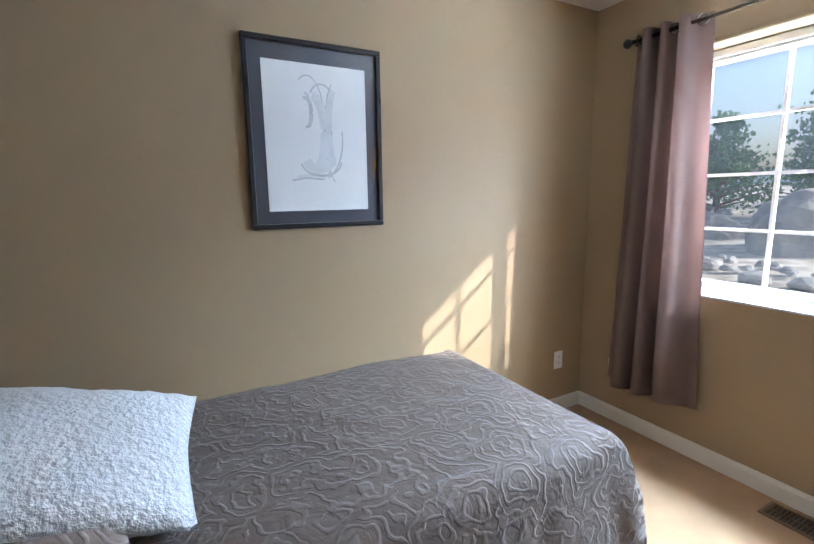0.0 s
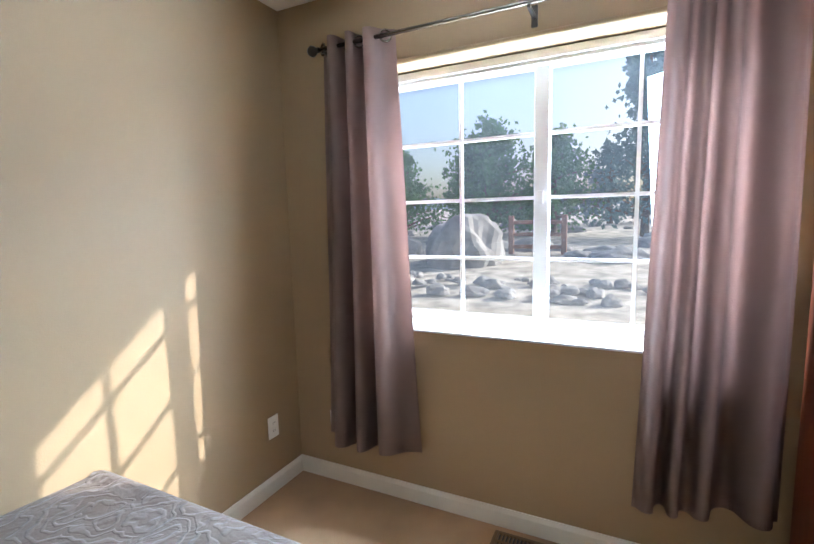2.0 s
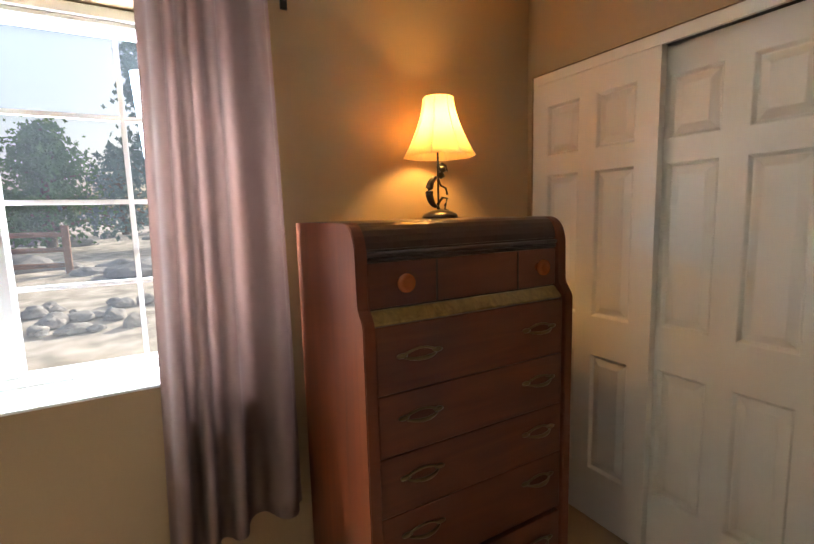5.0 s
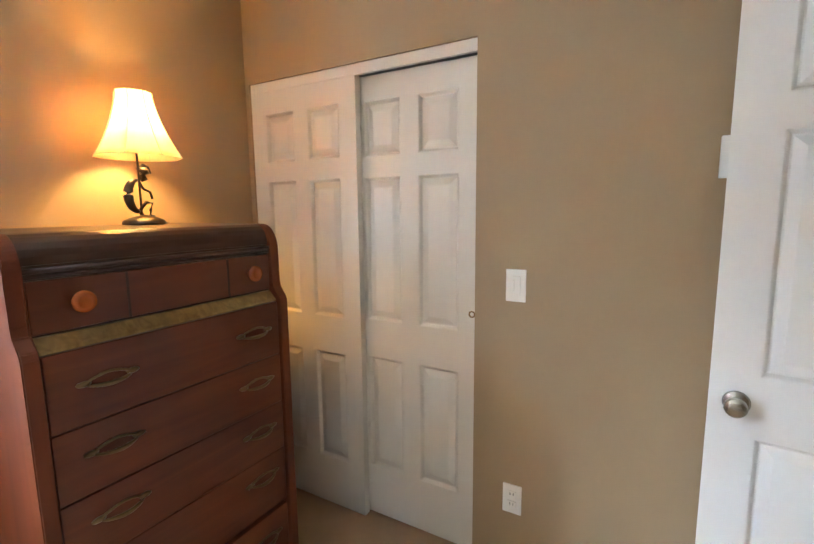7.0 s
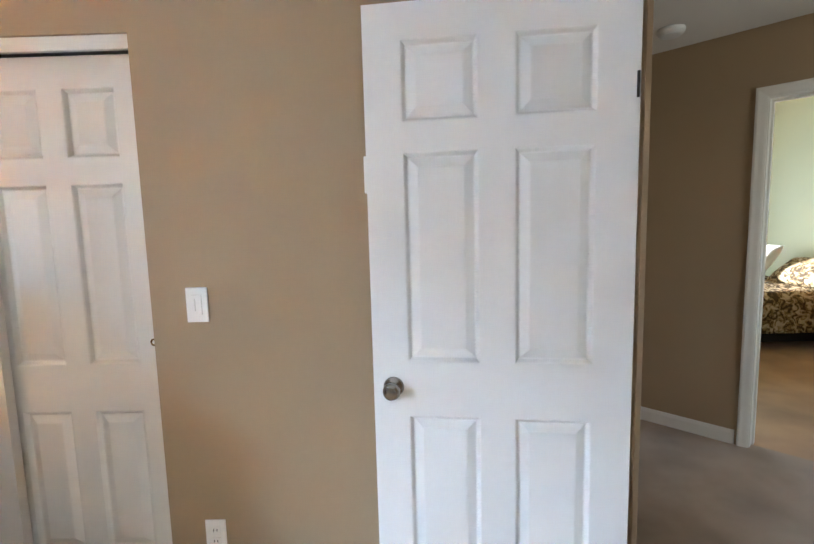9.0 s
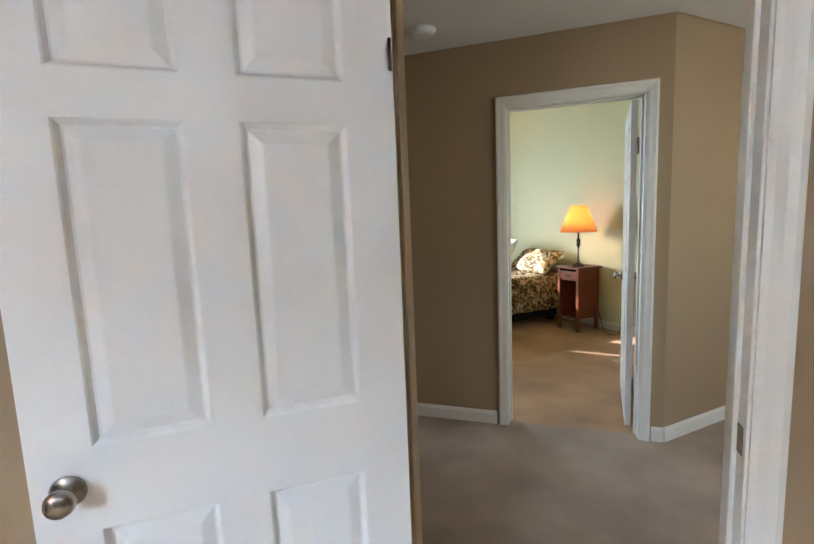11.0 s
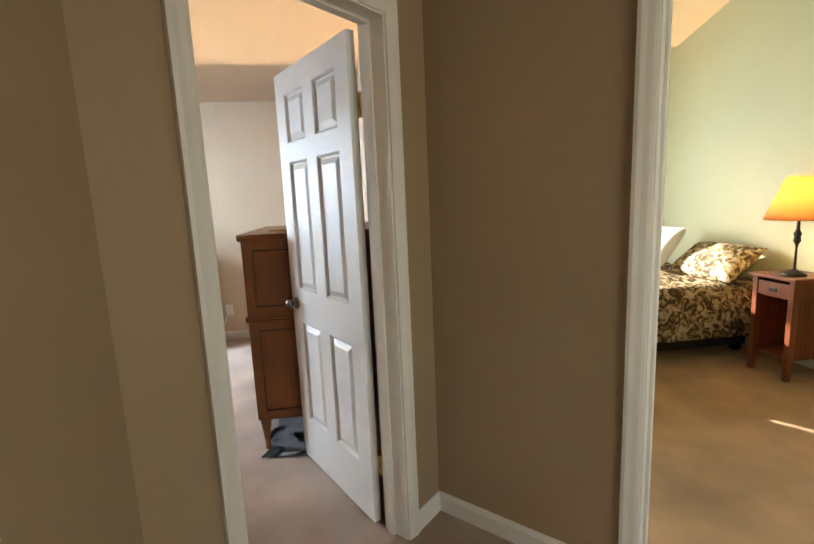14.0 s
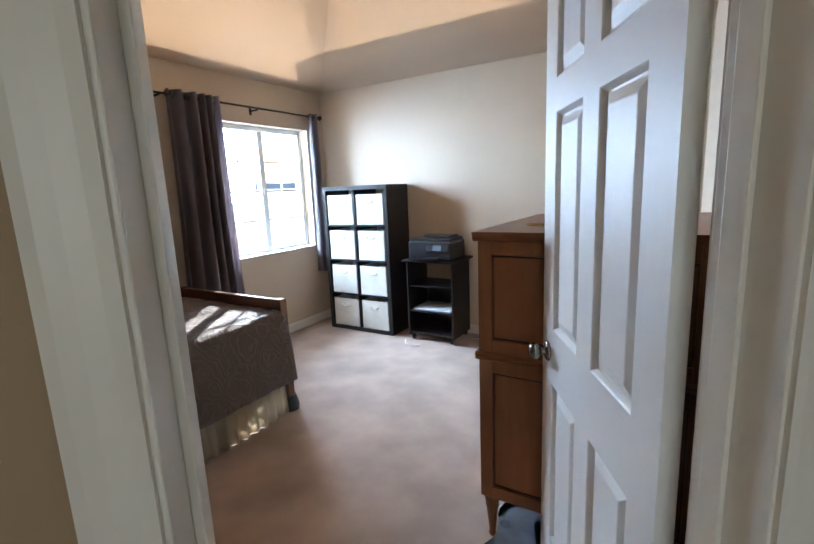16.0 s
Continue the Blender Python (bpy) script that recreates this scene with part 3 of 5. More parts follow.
part("strike_plate", boxes((0.1535, 0.1555, -0.04, -0.012, 0.90, 0.96)), OLDBRASS, f_a, "small metal strike plate")


# ---- doors ----
def six_panel(parent, w, h, t, material, rows=((0.245, 0.79), (0.966, 1.605), (1.695, 1.925))):
    """Moulded six-panel leaf, x 0 to w, y 0 to t, z 0 to h."""
    st, mid = 0.145 * w, 0.135 * w
    cols = ((st, (w - mid) / 2), ((w + mid) / 2, w - st))
    k = h / 2.03
    rows = [(a * k, b * k) for a, b in rows]
    bm = bmesh.new()
    xs = [0, cols[0][0], cols[0][1], cols[1][0], cols[1][1], w]
    zs = [0, *[v for r in rows for v in r], h]
    for i in range(5):
        for j in range(len(zs) - 1):
            if i in (1, 3) and j % 2 == 1:
                continue
            add_box(bm, xs[i], xs[i + 1], 0, t, zs[j], zs[j + 1])
    bmesh.ops.remove_doubles(bm, verts=bm.verts, dist=0.0001)
    bm.verts.index_update()
    seen = {}
    for f in bm.faces:
        seen.setdefault(tuple(sorted(v.index for v in f.verts)), []).append(f)
    bmesh.ops.delete(bm, geom=[f for fs in seen.values() if len(fs) > 1 for f in fs], context="FACES_ONLY")
    part("leaf", bm, material, parent)
    for cx in cols:
        for rz in rows:
            pm = bmesh.new()
            W, H = cx[1] - cx[0], rz[1] - rz[0]
            for s in (-1, 1):
                rings = []
                for inset, d in ((0.0, t / 2), (0.004, t / 2 - 0.003), (0.011, t / 2 - 0.014), (0.016, t / 2 - 0.0145), (0.040, t / 2 - 0.004), (0.044, t / 2 - 0.003)):
                    rings.append([pm.verts.new((cx[0] + (inset if a == 0 else W - inset), t / 2 + s * d, rz[0] + (inset if b == 0 else H - inset))) for a, b in ((0, 0), (1, 0), (1, 1), (0, 1))])
                for q, r in zip(rings, rings[1:]):
                    for i in range(4):
                        pm.faces.new((q[i], q[(i + 1) % 4], r[(i + 1) % 4], r[i]))
                pm.faces.new(rings[-1])
            part("panel", pm, material, parent)


def knob(parent, x, z, y, s, material, name="knob"):
    """Round door knob whose stem leaves the face at y in direction s."""
    prof = [(0.0, 0.0), (0.031, 0.0), (0.033, 0.004), (0.028, 0.009), (0.014, 0.012), (0.011, 0.024), (0.017, 0.030), (0.026, 0.038), (0.0275, 0.048), (0.024, 0.058), (0.014, 0.062), (0.0, 0.0625)]
    bm = lathe(prof, 24, close=False)
    part(name, turned(bm, pose(x, y, z, -90 if s > 0 else 90)), material, parent, "round metal door knob", smooth=True)


def hinge(parent, x, y, z, material, name="hinge"):
    x -= 0.009
    bm = merge(tube([(x, y - 0.004, z - 0.046), (x, y - 0.004, z + 0.046)], 0.0065, 10), boxes((x, x + 0.034, y - 0.0025, y - 0.0005, z - 0.044, z + 0.044), (x - 0.030, x, y - 0.0025, y - 0.0005, z - 0.044, z + 0.044)),
               tube([(x, y - 0.004, z + 0.046), (x, y - 0.004, z + 0.053)], [0.006, 0.003], 8))
    part(name, bm, material, parent, "brass butt hinge")


def door(name, hx, hy, angle, w, label, material, flip, hinge_mat, knob_mat, knob_z=0.885):
    """A leaf hinged at hx, hy that runs off at angle degrees. flip: which face the pin is at."""
    ob = thing(name, label, "door", pose(hx, hy, 0.012, 0, 0, angle), kind="structure")
    t = 0.035
    sub = ob
    six_panel(sub, w, 2.03, t, material)
    for s, y in ((1, t), (-1, 0.0)):
        knob(ob, w - 0.065, knob_z, y, s, knob_mat)
    for z in HINGES:
        if flip:
            hinge(ob, -0.004, 0.0, z, hinge_mat)
        else:
            part("hinge", tube([(0.006, t + 0.001, z - 0.035), (0.006, t + 0.001, z + 0.035)], 0.004, 10), hinge_mat, ob, "dark butt hinge barrel", smooth=True)
    return ob


HINGES = (0.27, 1.76)
door("door_1", -0.127, -1.050, math.degrees(math.atan2(-1.145 + 1.050, 0.77)), 0.775, "white six-panel bedroom door standing wide open", WHITE, False, DARKMETAL, STEEL)
door("door_2", -0.633, -2.882, math.degrees(math.atan2(-3.537 + 2.862, -0.272 + 0.644)), 0.738, "white six-panel office door open inwards", WHITE, True, BRASS, STEEL)
door("door_3", -2.133, -1.925, 221.0, 0.755, "white six-panel guest room door open inwards", WHITE, True, OLDBRASS, STEEL)
for nm, x, y in (("closet_door", 1.918, -1.225), ("closet_door", 1.385, -1.272)):
    cd = thing(nm, "white moulded six-panel sliding closet door", "closet door", pose(x, y, 0.012), kind="structure", group="sliding closet doors")
    six_panel(cd, 0.612, 1.965, 0.035, CREAM)
    if y < -1.25:
        part("finger_pull", turned(lathe([(0.0, 0.0), (0.012, 0.0), (0.014, 0.003), (0.010, 0.004), (0.008, 0.001), (0.0, 0.001)], 20, close=False), pose(0.03, 0.0335, 1.01, -90)), BRASS, cd, "small brass finger pull", smooth=True)
track = thing("closet_track", "white fascia and dark track over the closet doors", "closet track", kind="structure")
part("fascia", boxes((1.383, 2.53, -1.206, -1.188, 1.975, 2.019), bevel=0.002), CREAM, track)
part("rail", boxes((1.383, 2.53, -1.30, -1.207, 1.985, 2.018)), DARKMETAL, track)


# ---- windows ----
def slider_window(name, x, y0, y1, z0, z1, label, depth_in):
    """Two-sash vinyl slider in an opening of a wall along y, glass near x; sill and returns reach in by depth_in."""
    ob = thing(name, label, "window", kind="structure")
    f = 0.045
    for r in ((x - 0.04, x + 0.04, y0, y1, z0, z0 + f), (x - 0.04, x + 0.04, y0, y1, z1 - f, z1), (x - 0.04, x + 0.04, y0, y0 + f, z0 + f, z1 - f), (x - 0.04, x + 0.04, y1 - f, y1, z0 + f, z1 - f)):
        part("window_frame", boxes(r, bevel=0.004), VINYL, ob)
    mid = (y0 + y1) / 2
    part("mullion", boxes((x - 0.035, x + 0.03, mid - 0.032, mid + 0.032, z0 + f, z1 - f), bevel=0.004), VINYL, ob)
    part("latch", boxes((x - 0.05, x - 0.035, mid - 0.012, mid + 0.012, (z0 + z1) / 2 - 0.03, (z0 + z1) / 2 + 0.03), bevel=0.003), VINYL, ob)
    for a, b in ((y0 + f, mid - 0.032), (mid + 0.032, y1 - f)):
        p = part("pane", boxes((x - 0.003, x + 0.003, a, b, z0 + f, z1 - f)), GLASS, ob)
        p.visible_shadow = False
        c = (a + b) / 2
        part("muntin", boxes((x - 0.010, x + 0.010, c - 0.008, c + 0.008, z0 + f, z1 - f)), VINYL, ob)
        for k in (1, 2, 3):
            z = z0 + f + (z1 - z0 - 2 * f) * k / 4
            part("muntin", boxes((x - 0.0095, x + 0.0095, a, b, z - 0.008, z + 0.008)), VINYL, ob)
    part("window_sill", boxes((x - depth_in, x - 0.04, y0 + 0.002, y1 - 0.002, z0, z0 + 0.012), bevel=0.004), VINYL, ob)
    return ob


slider_window("window_1", 2.80, 0.087, 1.643, 0.867, 2.083, "white vinyl slider window with a grid", 0.255)
slider_window("window_2", 2.93, -5.748, -4.662, 0.847, 2.063, "white vinyl office window in glare", 0.15)
# headrail of a blind at the top of the window
blind = thing("blind_headrail", "white raised blind headrail at the window top", "blind")
part("headrail", boxes((2.70, 2.755, 0.105, 1.625, 2.045, 2.081), bevel=0.004), VINYL, blind)
part("bottom_rail", boxes((2.71, 2.75, 0.115, 1.615, 2.028, 2.044), bevel=0.004), VINYL, blind)
# rounded drywall edge over the window
solo("window_return_bead", tube([(2.559, 0.085, 2.088), (2.559, 1.645, 2.088)], 0.012, 10), TAN, "tan rounded drywall edge over the window", "wall trim", smooth=True, kind="structure")


def curtain(name, y0, y1, z0, z1, x, folds, amp, material, label, sway=0.0, shrink=1.0, seed=0, group="", phase=0.0):
    """Grommet curtain bunched between y0 and y1; it narrows by shrink towards the top and hangs in deep folds."""
    ob = thing(name, label, "curtain", group=group)
    bm = bmesh.new()
    nu, nz = folds * 24, 36
    rnd = random.Random(seed)
    ph = [rnd.uniform(-0.5, 0.5) for _ in range(folds + 2)]
    grid = []
    for i in range(nu + 1):
        u = i / nu
        col = []
        for j in range(nz + 1):
            v = j / nz
            k = 1.0 + (shrink - 1.0) * v
            c = (y0 + y1) / 2
            cell = u * folds + 0.30 * math.sin(2 * math.pi * u + seed)
            i0 = min(folds, max(0, int(cell)))
            f = cell - i0
            lean = ph[i0] * (1 - f) + ph[i0 + 1] * f
            drift = 0.16 * lean * (1 - v)
            c2 = cell + drift + phase
            a = amp * (1.05 - 0.30 * v) * (0.9 + 0.9 * lean)
            yy = c + (u - 0.5 + (drift - 0.045 * math.sin(4 * math.pi * c2)) / folds) * (y1 - y0) * k + sway * (1 - v) ** 1.5
            xx = x + a * math.sin(2 * math.pi * c2) + 0.010 * math.sin(5 * v + 3 * u + seed) * (1 - v)
            zz = z0 + (z1 - z0) * v + (0.022 * lean + 0.02 * math.sin(2.5 * u + seed) - 0.012 * math.sin(2 * math.pi * c2)) * (1 - v)
            col.append(bm.verts.new((xx, yy, zz)))
        grid.append(col)
    for i in range(nu):
        for j in range(nz):
            bm.faces.new((grid[i][j], grid[i + 1][j], grid[i + 1][j + 1], grid[i][j + 1]))
    bmesh.ops.solidify(bm, geom=list(bm.faces), thickness=0.004)
    part("fabric", bm, material, ob, smooth=True)
    for g in range(folds * 2):
        u = (g + 0.5) / (folds * 2)
        yy = (y0 + y1) / 2 + (u - 0.5) * (y1 - y0) * shrink
        ring = tube([(0.024 * math.cos(a), 0, 0.024 * math.sin(a)) for a in [2 * math.pi * q / 20 for q in range(20)]], 0.0045, 8, closed=True)
        part("grommet", turned(ring, pose(x, yy, z1 - 0.035, 0, 0, 55 if g % 2 else -55)), STEEL, ob, "metal grommet ring", smooth=True)
    return ob


def curtain_rod(name, y0, y1, x, z, wall_x, brackets, label, material):
    ob = thing(name, label, "curtain rod")
    part("rod", tube([(x, y0, z), (x, y1, z)], 0.009, 12), material, ob, smooth=True)
    for y, s in ((y0, -1), (y1, 1)):
        prof = [(0.0, 0.0), (0.012, 0.0), (0.012, 0.012), (0.018, 0.02), (0.026, 0.036), (0.020, 0.05), (0.010, 0.06), (0.0, 0.062)]
        part("finial", turned(lathe(prof, 18, close=False), pose(x, y, z, -90 if s > 0 else 90)), DARKMETAL, ob, smooth=True)
    for y in brackets:
        part("bracket", merge(boxes((x - 0.01, wall_x, y - 0.006, y + 0.006, z - 0.022, z - 0.010)), boxes((wall_x - 0.006, wall_x, y - 0.012, y + 0.012, z - 0.05, z + 0.03))), DARKMETAL, ob)
    return ob


curtain_rod("curtain_rod", -0.08, 1.80, 2.445, 2.165, 2.555, (-0.03, 0.86, 1.77), "thin steel curtain rod with dark finials", STEEL)
curtain("curtain", 1.365, 1.89, 0.30, 2.205, 2.462, 3, 0.075, CURTAIN, "mauve-brown grommet curtain drawn to the window's side", sway=0.0, shrink=0.74, seed=3, group="bedroom curtains", phase=0.25)
curtain("curtain", 0.0, 0.455, 0.33, 2.205, 2.445, 4, 0.058, CURTAIN, "mauve-brown grommet curtain hanging beside the dresser", sway=0.02, shrink=0.82, seed=8, group="bedroom curtains")
curtain_rod("curtain_rod", -5.83, -4.09, 2.70, 2.19, 2.79, (-5.80, -5.03, -4.12), "dark curtain rod in the office", DARKMETAL)
curtain("curtain", -4.64, -4.15, 0.55, 2.23, 2.70, 5, 0.05, CURTAIN_C, "grey-mauve grommet curtain above the daybed", shrink=0.9, seed=5, group="office curtains")
curtain("curtain", -5.82, -5.70, 0.56, 2.22, 2.70, 2, 0.04, CURTAIN_C, "grey-mauve grommet curtain beside the cube shelf", shrink=0.8, seed=6, group="office curtains")


# ---- plates, vent, detector ----
def plate(name, m, label, kind_of):
    ob = thing(name, label, kind_of, m)
    part("cover", boxes((-0.036, 0.036, 0, 0.006, -0.058, 0.058), bevel=0.003), PLASTIC, ob)
    if kind_of == "light switch":
        part("rocker", boxes((-0.017, 0.017, 0.005, 0.009, -0.034, 0.034), bevel=0.001), PLASTIC, ob)
        part("lever", boxes((0.004, 0.009, 0.008, 0.012, -0.02, 0.02), bevel=0.001), PLASTIC, ob)
    elif kind_of == "outlet":
        for z in (-0.02, 0.02):
            part("socket", boxes((-0.017, 0.017, 0.005, 0.0085, z - 0.014, z + 0.014), bevel=0.003), PLASTIC, ob)
            for x in (-0.006, 0.006):
                part("slot", boxes((x - 0.0012, x + 0.0012, 0.008, 0.0092, z - 0.003, z + 0.007)), SLOT, ob)
    return ob


plate("light_switch", pose(1.226, -1.18, 1.16), "white slider light switch on the tan wall", "light switch")
plate("wall_outlet", pose(1.222, -1.18, 0.344), "white duplex outlet below the light switch", "outlet")
plate("wall_plate", pose(0.625, -1.18, 1.565), "white thermostat plate half hidden by the door", "wall plate")
plate("wall_outlet", pose(2.345, 2.125, 0.345, 0, 0, 180), "white duplex outlet beside the window wall corner", "outlet")
plate("wall_outlet", pose(2.555, 1.875, 0.33, 0, 0, 90), "white duplex outlet behind the curtain's hem", "outlet")
plate("wall_outlet", pose(-3.607, -1.71, 0.35), "white outlet on the landing wall", "outlet")
plate("wall_outlet", pose(0.75, -6.0, 0.32), "white outlet low on the office wall", "outlet")
plate("wall_outlet", pose(-4.03, -3.42, 0.36, 0, 0, -90), "white outlet beside the nightstand", "outlet")

vent = thing("floor_vent", "brown slotted steel floor register in the carpet", "vent", pose(2.44, 0.84, 0.0))
part("frame", merge(boxes((-0.065, 0.065, -0.16, -0.145, 0, 0.008), (-0.065, 0.065, 0.145, 0.16, 0, 0.008), (-0.065, -0.05, -0.145, 0.145, 0, 0.008), (0.05, 0.065, -0.145, 0.145, 0, 0.008), bevel=0.002)), VENT, vent)
part("duct", boxes((-0.05, 0.05, -0.145, 0.145, -0.03, 0.001)), SLOT, vent)
for i in range(19):
    part("slat", boxes((-0.05, 0.05, -0.142 + i * 0.0155, -0.136 + i * 0.0155, 0.001, 0.007)), VENT, vent)
part("bar", boxes((-0.006, 0.006, -0.145, 0.145, 0.001, 0.0075)), VENT, vent)

det = thing("smoke_detector", "round white detector on the landing ceiling", "smoke detector", pose(-0.95, -2.38, 2.44, 180))
part("body", lathe([(0.0, 0.0), (0.07, 0.0), (0.072, 0.012), (0.062, 0.03), (0.04, 0.036), (0.0, 0.037)], 32, close=False), PLASTIC, det, smooth=True)
part("grille", lathe([(0.045, 0.034), (0.05, 0.038), (0.04, 0.04), (0.0, 0.04)], 32, close=False), VINYL, det)

# ---- framed drawing ----
pic = thing("framed_drawing", "pencil sketch in a black frame with slate mat", "picture", pose(0.823, 2.123, 1.641, 0, 0, 180))
W, H, fw = 0.297, 0.384, 0.022
for r in ((-W, W, 0.0, 0.025, H - fw, H), (-W, W, 0.0, 0.025, -H, -H + fw), (-W, -W + fw, 0.0, 0.025, -H + fw, H - fw), (W - fw, W, 0.0, 0.025, -H + fw, H - fw)):
    part("frame_side", boxes(r, bevel=0.004), BLACKFRAME, pic)
part("mat", boxes((-W + fw, W - fw, 0.003, 0.010, -H + fw, H - fw)), MATBOARD, pic, "slate blue mat board")
part("paper", boxes((-W + 0.073, W - 0.073, 0.0105, 0.012, -H + 0.075, H - 0.087)), SKETCH_PAPER, pic, "white paper with a faint sketch")


def stroke(pts, r):
    b = tube([(x, 0.0122, z) for x, z in pts], r, 6)
    for v in b.verts:
        v.co.y = 0.0122 + (v.co.y - 0.0122) * 0.03
    return b


def arc(cx, cz, rx, rz, a0, a1, n=14):
    return [(cx + rx * math.cos(radians(a0 + (a1 - a0) * i / n)), cz + rz * math.sin(radians(a0 + (a1 - a0) * i / n))) for i in range(n + 1)]


for pts, r in ((arc(0.04, 0.09, 0.07, 0.16, 60, 200), 0.003), (arc(-0.09, 0.02, 0.06, 0.22, -70, 70), 0.003), (arc(0.0, 0.0, 0.11, 0.18, 170, 250), 0.004), (arc(-0.02, 0.16, 0.05, 0.06, 20, 170), 0.004),
               (arc(-0.01, -0.10, 0.09, 0.06, 180, 350), 0.005), ([(0.12, -0.18), (0.06, -0.17), (-0.02, -0.175)], 0.004), (arc(-0.03, -0.02, 0.03, 0.14, 100, 260), 0.003), (arc(0.05, 0.11, 0.02, 0.07, 80, 280), 0.005)):
    part("pencil_line", stroke(pts, r), GRAPHITE, pic)
for pts, r, mt in ((arc(0.02, 0.02, 0.05, 0.15, 90, 250), 0.022, SMUDGE), (arc(-0.08, 0.03, 0.03, 0.17, -60, 80), 0.016, SMUDGE), (arc(0.0, -0.08, 0.06, 0.05, 180, 340), 0.022, SMUDGE), ([(0.10, -0.17), (0.03, -0.155), (-0.03, -0.16)], 0.010, SMUDGE), (arc(0.05, 0.10, 0.025, 0.06, 70, 250), 0.009, GRAPHITE)):
    b = stroke(pts, r)
    for v in b.verts:
        v.co.y -= 0.0002
    part("pencil_shading", b, mt, pic)



# ---- bed ----
def draped(x0, x1, y0, y1, top, drop_y0, drop_x1, seed, drop_x0=None, drop_y1=None, r=0.09, amp=0.012, wave=0.02, step=0.025):
    """Cloth over a mattress: flat middle, rounded shoulders and hanging sides with soft folds."""
    bm = bmesh.new()
    def run(a, b, da, db):
        pts = []
        if da:
            n = max(3, int(da / step))
            pts += [(a, top - r - da + da * i / n, -(da - da * i / n)) for i in range(n)]
        na = 8 if da else 0
        pts += [(a + r - r * math.cos(math.pi / 2 * i / na), top - r + r * math.sin(math.pi / 2 * i / na), 0) for i in range(na)]
        m = int((b - a - 2 * r) / step)
        pts += [(a + (r if da else 0) + (b - a - (r if da else 0) - (r if db else 0)) * i / m, top, 0) for i in range(m + 1)]
        nb = 8 if db else 0
        pts += [(b - r + r * math.sin(math.pi / 2 * i / nb), top - r + r * math.cos(math.pi / 2 * i / nb), 0) for i in range(1, nb + 1)]
        if db:
            n = max(3, int(db / step))
            pts += [(b, top - r - db * i / n, db * i / n) for i in range(1, n + 1)]
        return pts
    us, vs = run(x0, x1, drop_x0, drop_x1), run(y0, y1, drop_y0, drop_y1)
    g = []
    for ux, uz, ud in us:
        col = []
        for vy, vz, vd in vs:
            z = min(uz, vz)
            if uz < top and vz < top:
                z = max(0.02, top - math.hypot(top - uz, top - vz) * 0.85)
            x, y = ux, vy
            hang = max(0.0, top - r - z)
            nn = noise.noise(Vector((x * 2.4 + seed, y * 2.4, z * 1.2)))
            f = math.sin(17 * x + 14 * y + 5 * nn + seed) * wave * min(1, hang / 0.15)
            if vd < 0 or (vz < top and vd == 0):
                y -= abs(f) + 0.10 * hang
            if vd > 0:
                y += abs(f) + 0.08 * hang
            if ud > 0:
                x += abs(f) + 0.10 * hang
            if ud < 0:
                x -= abs(f)
            if uz == top and vz == top:
                z += amp * nn + 0.5 * amp * noise.noise(Vector((x * 9, y * 9, seed)))
            col.append(bm.verts.new((x, y, z)))
        g.append(col)
    for i in range(len(us) - 1):
        for j in range(len(vs) - 1):
            bm.faces.new((g[i][j], g[i + 1][j], g[i + 1][j + 1], g[i][j + 1]))
    bmesh.ops.solidify(bm, geom=list(bm.faces), thickness=0.008)
    return bm


def cushion(w, d, h, seed, n=26, corner=0.10):
    """Stuffed square pillow with pinched corners."""
    bm = bmesh.new()
    tops = {}
    for s in (1, -1):
        g = []
        for i in range(n + 1):
            col = []
            for j in range(n + 1):
                u, v = 2 * i / n - 1, 2 * j / n - 1
                e = max(0, (1 - abs(u) ** 2.6)) ** 0.5 * max(0, (1 - abs(v) ** 2.6)) ** 0.5
                k = 1 - corner * (1 - abs(v) ** 1.5) * abs(u) ** 3 * 0.8
                k2 = 1 - corner * (1 - abs(u) ** 1.5) * abs(v) ** 3 * 0.8
                z = s * h / 2 * e * (1 + 0.10 * noise.noise(Vector((u * 2 + seed, v * 2, s))))
                edge = i in (0, n) or j in (0, n)
                if edge and (i, j) in tops:
                    col.append(tops[i, j])
                    continue
                vert = bm.verts.new((w / 2 * u * k, d / 2 * v * k2, z + (0.006 * noise.noise(Vector((u * 8, v * 8, seed))) if not edge else 0)))
                if edge:
                    tops[i, j] = vert
                col.append(vert)
            g.append(col)
        for i in range(n):
            for j in range(n):
                bm.faces.new((g[i][j], g[i + 1][j], g[i + 1][j + 1], g[i][j + 1]))
    return bm


bed = thing("twin_bed", "single bed under a taupe spread against the wall", "bed", pose(0, 0, 0))
part("mattress", boxes((-0.62, 1.50, 1.13, 2.10, 0.26, 0.545), bevel=0.05), LINEN, bed)
part("box_spring", boxes((-0.62, 1.50, 1.13, 2.10, 0.10, 0.259), bevel=0.02), LINEN, bed)
for x in (-0.55, 1.42):
    for y in (1.2, 2.03):
        part("leg", boxes((x - 0.025, x + 0.025, y - 0.025, y + 0.025, 0, 0.10)), BLACKPL, bed)
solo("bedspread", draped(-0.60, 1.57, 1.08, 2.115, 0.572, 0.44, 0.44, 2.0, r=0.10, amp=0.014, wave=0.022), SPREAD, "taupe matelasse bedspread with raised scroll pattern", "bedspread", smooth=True)
